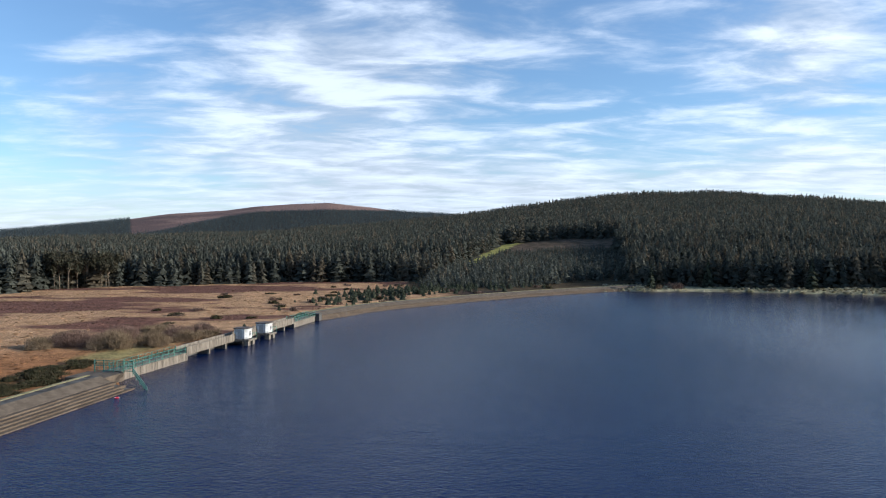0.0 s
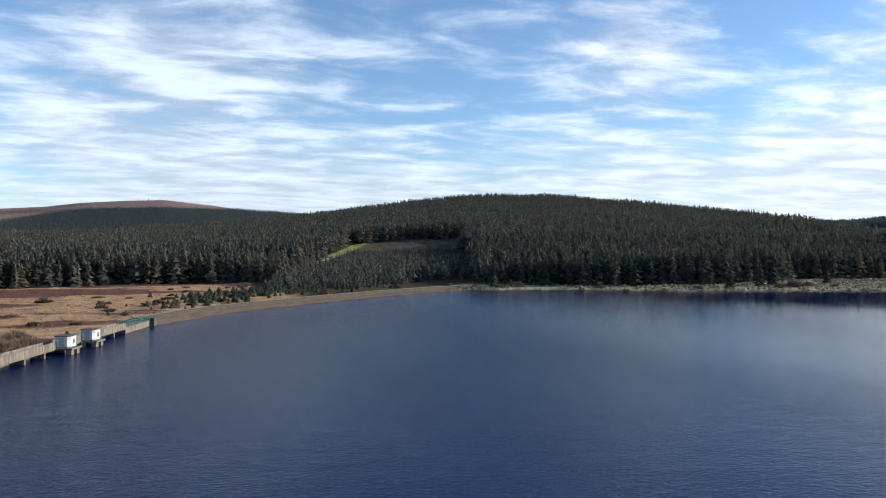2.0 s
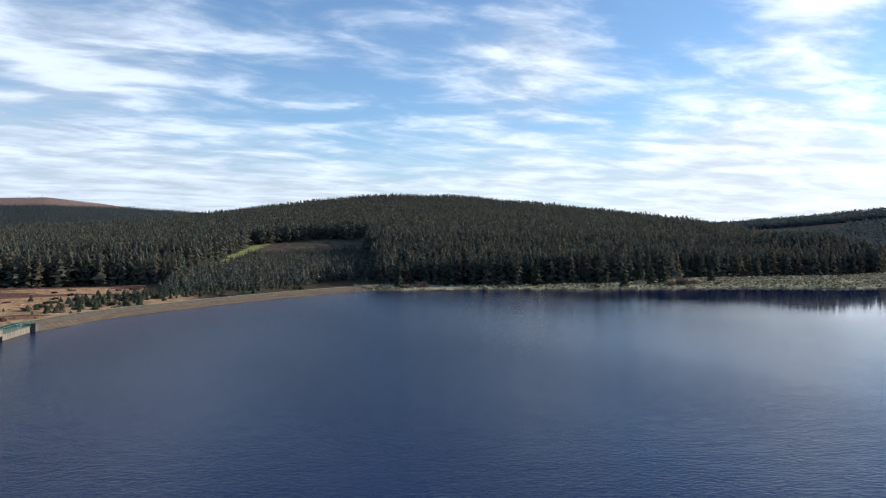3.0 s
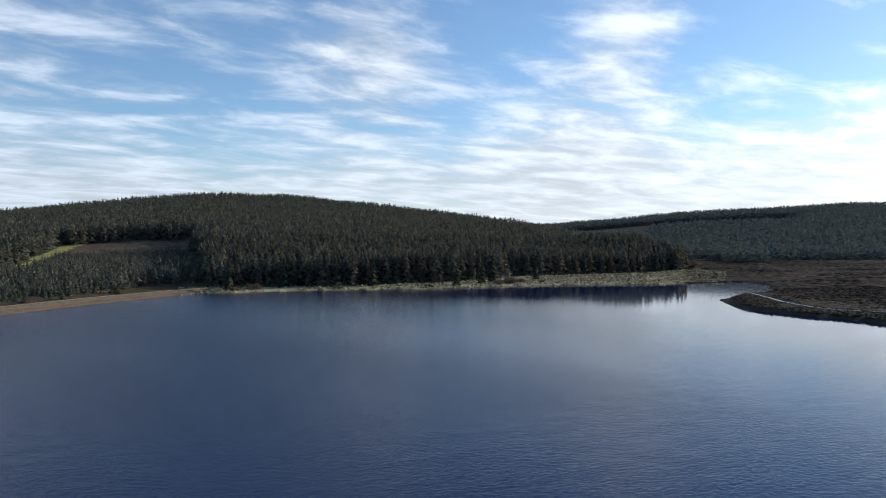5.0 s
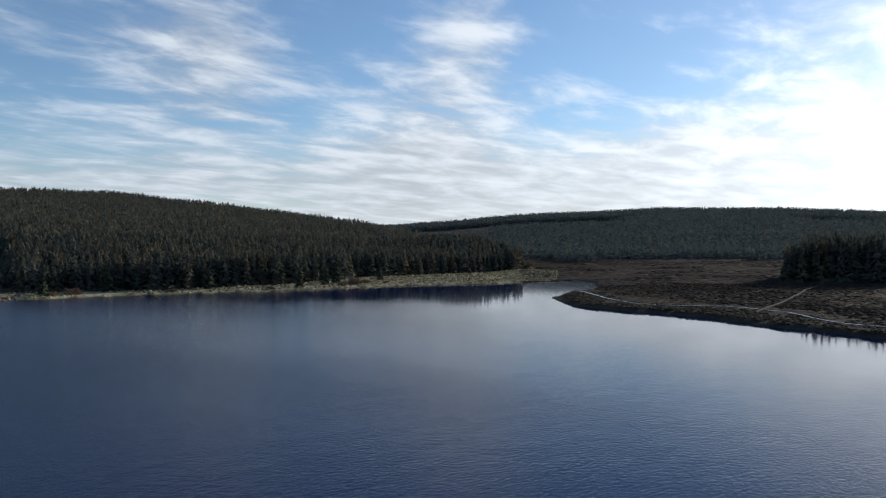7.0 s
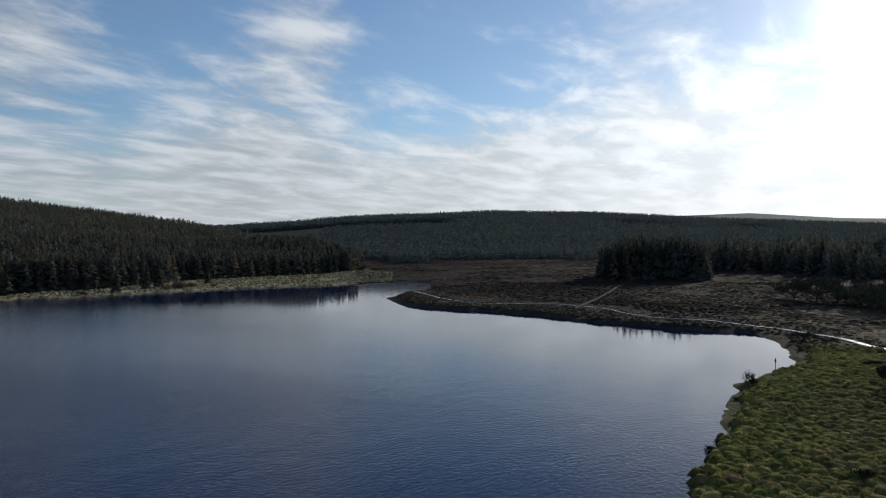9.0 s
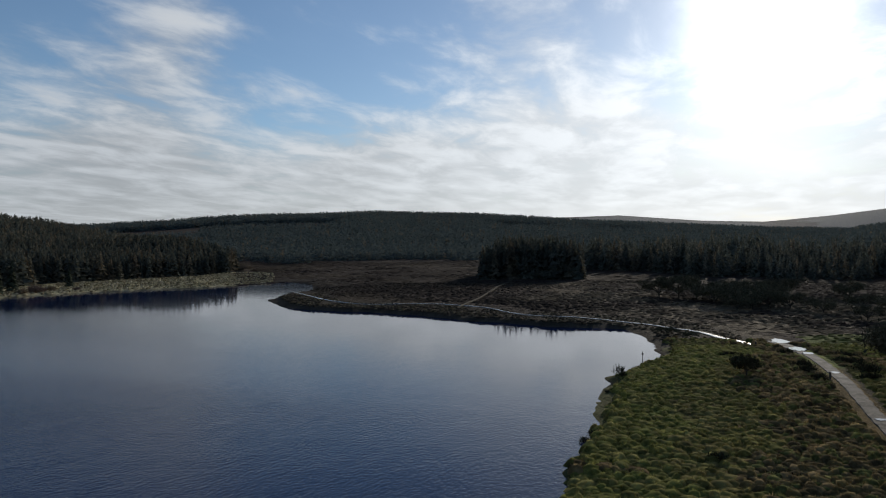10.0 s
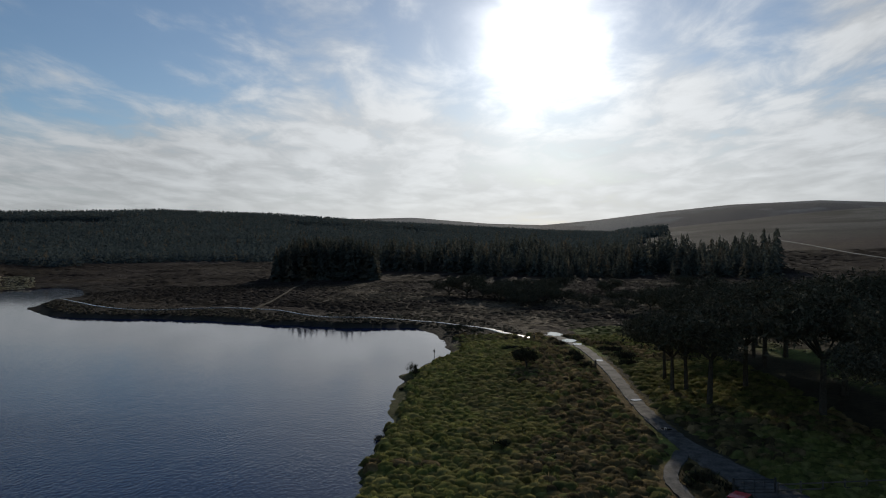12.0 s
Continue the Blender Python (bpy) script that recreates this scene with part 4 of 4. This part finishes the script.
# ---------------------------------------------------------------- bushes and single trees
def twig_cloud(n, wide, tall, seed, colours, thick=0.05):
    """Short thin twigs all through an uneven dome: a leafless or scrubby bush."""
    rng = np.random.RandomState(seed)
    lobes = np.stack([rng.uniform(-0.5, 0.5, 7) * wide, rng.uniform(-0.5, 0.5, 7) * wide, rng.uniform(0.25, 0.6, 7) * tall], 1)
    lobes[0] = (0, 0, tall * 0.45)
    way = rng.normal(0, 1, (n, 3))
    way /= np.linalg.norm(way, axis=1)[:, None]
    tip = lobes[rng.randint(7, size=n)] + way * (rng.rand(n, 1) ** 0.4) * np.array((wide * 0.55, wide * 0.55, tall * 0.42))
    tip[:, 2] = np.abs(tip[:, 2]) + 0.03
    lead = way * 0.6 + np.array((0, 0, 0.8)) + rng.normal(0, 0.35, (n, 3))
    foot = tip - lead * (0.22 * wide * rng.uniform(0.5, 1.4, (n, 1)))
    foot[:, 2] = np.maximum(foot[:, 2], 0)
    side = rng.normal(0, 1, (n, 3))
    side /= np.linalg.norm(side, axis=1)[:, None]
    w = side * thick * rng.uniform(0.6, 1.6, (n, 1))
    verts = np.stack([foot - w, foot + w, tip], 1).reshape(-1, 3)
    cols = np.array(colours)[rng.randint(len(colours), size=n)] * rng.uniform(0.7, 1.3, (n, 1))
    return mesh_from("twigs", verts, np.arange(3 * n).reshape(-1, 3), LEAVES, False, np.repeat(cols, 3, 0))


WILLOW = [(0.20, 0.145, 0.09), (0.16, 0.115, 0.075), (0.25, 0.185, 0.115)]
GORSE = [(0.048, 0.048, 0.026), (0.078, 0.058, 0.034), (0.034, 0.036, 0.02)]
REDDISH = [(0.20, 0.13, 0.10), (0.16, 0.11, 0.085)]


def bush(at, wide, tall, seed, colours, label, group, n=900, sink=0.1, thick=0.05):
    x, y = at
    ob = thing("bush", (x, y, height(x, y) - sink), label, "bush", group)
    twigs = new("foliage", twig_cloud(n, wide, tall, seed, colours, thick))
    twigs.parent = ob
    stems = bmesh.new()
    rng = random.Random(seed)
    for _ in range(7):
        a = rng.random() * math.tau
        rod((0, 0, 0), (wide * 0.45 * math.cos(a), wide * 0.45 * math.sin(a), tall * 0.6), 0.05, 4, stems, 0.02)
    part("stock", stems, BARK, ob)


def build_bushes():
    rng = random.Random(12)
    for k, (x, y, w, h) in enumerate(((-63, 121, 5.0, 3.6), (-56, 118.5, 4.6, 4.0), (-50.5, 121, 4.2, 3.6), (-60, 128, 5, 3.4), (-47, 127, 3.6, 2.6), (-44.5, 131, 3.0, 2.2), (-52, 133, 4, 2.8),
                                      (-68, 117, 3.5, 2.4), (-57, 138, 4, 2.4), (-49, 141, 3.5, 2.2), (-70, 128, 4, 2.4))):
        bush((x, y), w, h, 100 + k, WILLOW if k % 3 else REDDISH, "leafless grey-brown willow bush on the moor", "willow bushes", 8500, thick=0.018)
    for k in range(110):
        y = 66 + 39 * k / 109 + rng.uniform(-2, 2)
        x = -52.2 + 0.16 * (y - 65) - rng.uniform(0.3, 10)
        if lake_side(np.array([x]), np.array([y]))[0] > 9:
            bush((x, y), rng.uniform(0.9, 2.3), rng.uniform(0.5, 1.25), 130 + k, GORSE, "dark green gorse bush behind the dam", "gorse bushes", 1500, thick=0.04)
    for k in range(80):
        x, y = (rng.uniform(-75, -30), rng.uniform(125, 235)) if k < 34 else (rng.uniform(-45, 40), rng.uniform(200, 275))
        if lake_side(np.array([x]), np.array([y]))[0] > 12:
            bush((x, y), rng.uniform(1.2, 2.6), rng.uniform(0.7, 1.6), 360 + k, GORSE if k % 2 else REDDISH, "low dark scrub bush on the moor", "moor scrub", 420, thick=0.09)
    for k, (x, y, w, h) in enumerate(((80.5, 258.5, 2.2, 2.0), (86.5, 258.5, 3.4, 3.2), (117, 248, 2.0, 1.5), (151, 236, 2.2, 1.8), (185, 233, 3.2, 2.6), (192, 234, 4.2, 4.0), (199, 236, 3, 2.2), (207, 231, 2, 1.4))):
        bush((x, y), w, h, 210 + k, REDDISH if k % 2 else WILLOW, "leafless brown bush beside the far shore", "shore bushes", 1100, thick=0.08)
    for k, (x, y, w, h) in enumerate(((96.5, 10.0, 1.3, 1.9), (94, 9.6, 0.9, 1.2), (66, 9.4, 0.9, 1.0), (64.4, 9.8, 0.7, 0.8), (85.5, 10.4, 0.5, 0.5))):
        bush((x, y), w, h, 230 + k, GORSE, "dark clump of rushes leaning over the water", "bank rushes", 420, thick=0.03)
    for k, (x, y, w, h) in enumerate(((112, -4.2, 1.8, 0.9), (117.5, -12.2, 1.7, 1.4), (104.5, -12.6, 2.2, 1.5), (100, -13, 2.0, 1.2), (95.5, -13.4, 1.6, 1.0), (59.4, -1.4, 1.0, 0.9), (50.5, -15.4, 1.8, 1.1),
                                      (49, -16.2, 1.4, 1.0), (110, -19.5, 2.4, 1.3), (103, -20.5, 2.6, 1.6), (97, -19.6, 2.2, 1.2), (118, -21, 3, 1.6), (57, -6, 1.7, 0.6))):
        bush((x, y), w, h, 240 + k, GORSE, "dark bramble and gorse bush beside the lane", "lane bushes", 800, thick=0.06)


build_bushes()


def tree_meshes(tall, wide, seed, colours, n=2600, bare=0.35, leaf=0.16, girth=0.032, bark=None):
    """Trunk with limbs, and a crown of many small leaf sprays in uneven lobes."""
    rng = random.Random(seed)
    bm = bmesh.new()
    fork = Vector((rng.uniform(-0.2, 0.2), rng.uniform(-0.2, 0.2), tall * bare))
    rod((0, 0, -0.3), fork, tall * girth, 8, bm, tall * girth * 0.7)
    tips = []
    for k in range(8):
        a = k * math.tau / 8 + rng.uniform(-0.4, 0.4)
        mid = fork + Vector((math.cos(a), math.sin(a), 0)) * wide * rng.uniform(0.3, 0.5) + Vector((0, 0, tall * rng.uniform(0.12, 0.3)))
        rod(fork, mid, tall * 0.015, 5, bm, tall * 0.008)
        for _ in range(3):
            end = mid + Vector((math.cos(a) + rng.uniform(-0.7, 0.7), math.sin(a) + rng.uniform(-0.7, 0.7), rng.uniform(0.1, 1.0))) * wide * rng.uniform(0.25, 0.5)
            end.z = min(end.z, tall * 0.95)
            rod(mid, end, tall * 0.007, 4, bm, tall * 0.003)
            tips.append(end)
    trunk = bpy.data.meshes.new("trunk")
    bm.to_mesh(trunk)
    bm.free()
    trunk.materials.append(bark or BARK)
    r = np.random.RandomState(seed)
    c = np.array(tips)[r.randint(len(tips), size=n)] + r.normal(0, 1, (n, 3)) * np.array((wide, wide, tall * 0.3)) * 0.17
    side, up = r.normal(0, 1, (n, 3)), r.normal(0, 1, (n, 3))
    side *= leaf * r.uniform(0.6, 1.5, (n, 1))
    up *= leaf * r.uniform(0.6, 1.8, (n, 1))
    verts = np.stack([c - side, c + side * 0.8, c + up], 1).reshape(-1, 3)
    cols = np.array(colours)[r.randint(len(colours), size=n)] * r.uniform(0.7, 1.3, (n, 1))
    return trunk, mesh_from("crown", verts, np.arange(3 * n).reshape(-1, 3), LEAVES, False, np.repeat(cols, 3, 0))


def spruce_meshes(tall, wide, seed, tone=1.0):
    """A single spruce: a tapered trunk and whorls of drooping sprays."""
    bm = rod((0, 0, -0.3), (0, 0, tall * 0.95), tall * 0.02, 7, thin=0.03)
    trunk = bpy.data.meshes.new("trunk")
    bm.to_mesh(trunk)
    bm.free()
    trunk.materials.append(BARK)
    r = np.random.RandomState(seed)
    verts, cols = [], []
    for k in range(22):
        f = 0.05 + 0.93 * k / 22
        for a in r.rand(9) * math.tau:
            reach = wide * (1 - f) ** 0.85 * r.uniform(0.6, 1.2) + 0.1
            d, q = np.array((math.cos(a), math.sin(a), 0)), np.array((-math.sin(a), math.cos(a), 0))
            root = np.array((0, 0, tall * (f + 0.04)))
            mid = d * reach * 0.55 + np.array((0, 0, tall * f + reach * 0.02))
            tip = d * reach + np.array((0, 0, tall * f - reach * 0.22))
            w = q * reach * 0.26
            for tri in ((root, mid - w, mid + w), (mid - w, tip, mid + w), (root, mid - w * 0.2 - np.array((0, 0, 0.18 * reach)), tip)):
                verts += list(tri)
            cols += [np.array((0.056, 0.062, 0.040)) * tone * r.uniform(0.6, 1.4)] * 9
    v = np.array(verts)
    return trunk, mesh_from("crown", v, np.arange(len(v)).reshape(-1, 3), LEAVES, False, np.array(cols))


def plant(name, at, meshes, label, category, group, size=1.0, turn=0.0):
    ob = thing(name, (at[0], at[1], height(*at) - 0.05), label, category, group, turn)
    ob.scale = (size, size, size)
    for key, me in zip(("trunk", "crown"), meshes):
        new(key, me).parent = ob
    return ob


def build_trees():
    rng = random.Random(21)
    kinds = [spruce_meshes(10, 2.4, 300 + k, 1.0) for k in range(3)]
    for x, y, size in ((77.6, 259, 1.0), (165, 236, 0.95), (181, 240, 1.1), (189, 243, 1.2), (133, 250, 1.2), (100, 262, 1.2), (217, 246, 0.9)):
        plant("spruce_tree", (x, y), rng.choice(kinds), "single dark green spruce standing on the far shore", "spruce", "shore spruces", size, rng.uniform(0, 360))
    small = [spruce_meshes(3.2, 1.8, 310 + k, 1.5) for k in range(3)]
    spots = [(-43.5, 184), (-40, 139.5), (-36, 197), (-33, 199), (-11, 286)]
    while len(spots) < 250:
        u = rng.random()
        x, y = -34 + 60 * u + rng.gauss(0, 6), 214 + 62 * u + rng.gauss(0, 9)
        if lake_side(np.array([x]), np.array([y]))[0] > 12:
            spots.append((x, y))
    for x, y in spots:
        plant("young_pine", (x, y), rng.choice(small), "small bushy young pine on the moor behind the dam", "pine", "young pines", rng.uniform(0.28, 0.8), rng.uniform(0, 360))
    dark = [(0.08, 0.073, 0.048), (0.105, 0.088, 0.055), (0.065, 0.064, 0.04)]
    broad = [tree_meshes(10, 5.4, 320 + k, dark, 15000, 0.48, 0.11) for k in range(4)]
    for x, y, size in ((80.3, -21.2, 0.8), (80.4, -22.8, 0.85), (72.4, -22.8, 1.05), (80.8, -29.5, 1.0), (68, -32, 1.15), (86, -21.8, 0.75), (98, -33, 0.9), (92, -36, 1.1), (76, -38, 1.15), (64, -38, 1.1), (101, -38, 0.9), (111, -33, 0.9),
                       (100, -42, 1.1), (86, -46, 1.2), (116, -44, 1.0), (57, -33, 0.9), (124, -36, 0.9), (70, -48, 1.2), (124, -44, 1.0), (135, -34, 0.9), (54, -42, 1.0)):
        plant("dark_tree", (x, y), rng.choice(broad), "dark broad tree with a forked trunk beside the lane", "tree", "lane trees", size, rng.uniform(0, 360))
    bare = [tree_meshes(15, 2.8, 350 + k, [(0.055, 0.052, 0.036), (0.042, 0.045, 0.03), (0.075, 0.065, 0.043)], 2600, 0.40, 0.2, 0.008, PALE_BARK) for k in range(3)]
    for k in range(40):
        a, r = radians(-29.5 + 4.3 * rng.random()), 296 + 10 * rng.random()
        plant("bare_tree", (r * math.sin(a), r * math.cos(a)), rng.choice(bare), "tall pine with a bare pale trunk at the wood edge", "tree", "pale wood edge trees", rng.uniform(0.8, 1.15), rng.uniform(0, 360))
    thorn = tree_meshes(3.6, 1.5, 330, GORSE, 5000, 0.16, 0.07)
    plant("thorn_tree", (94.8, -5.6), thorn, "small round thorn tree alone on the grass bank", "tree", "", 1.0)
    scrub = [tree_meshes(7, 3.8, 340 + k, dark, 4500, 0.12, 0.10) for k in range(3)]
    for x, y, size in ((226, 6, 1.5), (222, 1, 1.3), (231, 12, 1.2), (196, -13, 0.8), (204, -8, 0.9), (198, -22, 0.9), (210, -16, 1.0), (188, -28, 0.8), (197, -38, 0.9), (180, -42, 1.0), (172, -34, 0.7),
                       (165, -48, 0.9), (150, -52, 1.0), (158, -62, 1.0), (140, -72, 0.9), (205, -58, 1.0), (225, -40, 1.1), (240, -25, 1.1), (236, -66, 1.1), (185, -75, 1.0), (160, -90, 1.0), (140.5, 5, 0.35), (143, 7, 0.3), (136, 1.5, 0.3),
                       (208, -4, 1.0), (214, -9, 1.1), (203, -12, 1.0), (219, -15, 1.2), (211, -20, 1.0), (200, -17, 0.9), (225, -8, 1.2), (193, -9, 0.7), (216, -3, 0.9), (229, -20, 1.1)):
        plant("scrub_tree", (x, y), rng.choice(scrub), "dark leafless scrub tree on the heath", "tree", "heath scrub", size, rng.uniform(0, 360))


build_trees()


# ---------------------------------------------------------------- car, barrier and fence by the lane
def build_car():
    car = thing("car", (43.95, -15.5, height(43.95, -15.5) + 0.12), "red hatchback car parked beside the lane", "car", turn=140)
    car.scale = (1 / SCALE, 1 / SCALE, 1 / SCALE)
    side = [(-2.0, 0.35), (-2.02, 0.75), (-1.85, 0.95), (-0.95, 1.02), (0.9, 1.0), (1.9, 0.9), (2.02, 0.6), (1.98, 0.32)]
    cabin = [(-1.75, 0.96), (-1.45, 1.42), (-0.3, 1.5), (0.35, 1.42), (1.15, 0.99)]

    def loft(outline, half, top_half):
        bm = bmesh.new()
        zmin, zmax = min(z for _, z in outline), max(z for _, z in outline)
        w = lambda z: half + (top_half - half) * (z - zmin) / (zmax - zmin)
        a, b = [bm.verts.new((x, -w(z), z)) for x, z in outline], [bm.verts.new((x, w(z), z)) for x, z in outline]
        n = len(outline)
        bm.faces.new(a), bm.faces.new(b[::-1])
        for i in range(n):
            bm.faces.new((a[i], b[i], b[(i + 1) % n], a[(i + 1) % n]))
        bmesh.ops.recalc_face_normals(bm, faces=bm.faces)
        bmesh.ops.bevel(bm, geom=list(bm.edges), offset=0.04, segments=2, affect="EDGES")
        return bm

    body = part("body", loft(side, 0.84, 0.80), RED, car)
    part("cabin", loft(cabin, 0.76, 0.58), GLASS, car, "dark glazed cabin")
    part("roof", loft([(-1.47, 1.41), (-1.42, 1.46), (-0.3, 1.54), (0.32, 1.46), (0.36, 1.41)], 0.62, 0.56), RED, car)
    for y in (-0.6, 0.6):
        part("headlight", box(1.86, 2.0, y - 0.17, y + 0.17, 0.66, 0.82, 0.03), CHROME, car, "clear headlight")
        part("tail_light", box(-2.05, -1.9, y - 0.12, y + 0.12, 0.7, 0.95, 0.02), RED, car)
        part("mirror", box(0.62, 0.76, y * 1.55 - 0.08, y * 1.55 + 0.08, 1.0, 1.14, 0.03), RED, car)
    for x in (-1.25, 1.28):
        for y in (-0.78, 0.78):
            wheel = part("wheel", rod((x, y - 0.1, 0.3), (x, y + 0.1, 0.3), 0.31, 18), RUBBER, car)
            part("rim", rod((x, y - 0.11, 0.3), (x, y + 0.11, 0.3), 0.19, 12), CHROME, wheel)


def build_barrier():
    z = height(48.5, -18)
    gate = thing("field_gate", (47.6, -16.6, z), "dark steel field gate closing a parking bay", "gate", turn=-86)
    for x in (0, 2.8):
        part("gate_post", box(x - 0.06, x + 0.06, -0.06, 0.06, -0.4, 1.25, 0.01), STEEL, gate)
    for k in range(5):
        part("bar", box(0, 2.8, -0.02, 0.02, 0.22 + k * 0.22, 0.27 + k * 0.22), STEEL, gate)
    for k in range(3):
        part("upright", box(0.7 + k * 0.7 - 0.02, 0.7 + k * 0.7 + 0.02, -0.025, 0.025, 0.2, 1.15), STEEL, gate)
    fence = thing("fence", (47.8, -19.6, z), "low dark post and rail fence beside the lane", "fence", turn=-80)
    for k in range(7):
        part("post", box(k * 1.6 - 0.05, k * 1.6 + 0.05, -0.05, 0.05, -0.4, 0.95, 0.01), WOOD, fence)
    for zz in (0.4, 0.8):
        part("rail", box(0, 9.6, -0.08, -0.05, zz - 0.05, zz + 0.05, 0.01), WOOD, fence)
    for x, y in ((96.0, -15.0), (126.2, -8.8)):
        post = thing("wooden_post", (x, y, height(x, y)), "short dark wooden post beside the lane", "post", "lane posts")
        part("stake", box(-0.12, 0.12, -0.12, 0.12, -0.4, 0.9, 0.03), WOOD, post)


build_car()
build_barrier()


# ---------------------------------------------------------------- the plan is drawn at 1 : 1.2
for ob in list(scene.objects):
    if ob.parent is None and ob.type in ("MESH", "EMPTY"):
        ob.matrix_world = Matrix.Scale(SCALE, 4) @ ob.matrix_basis
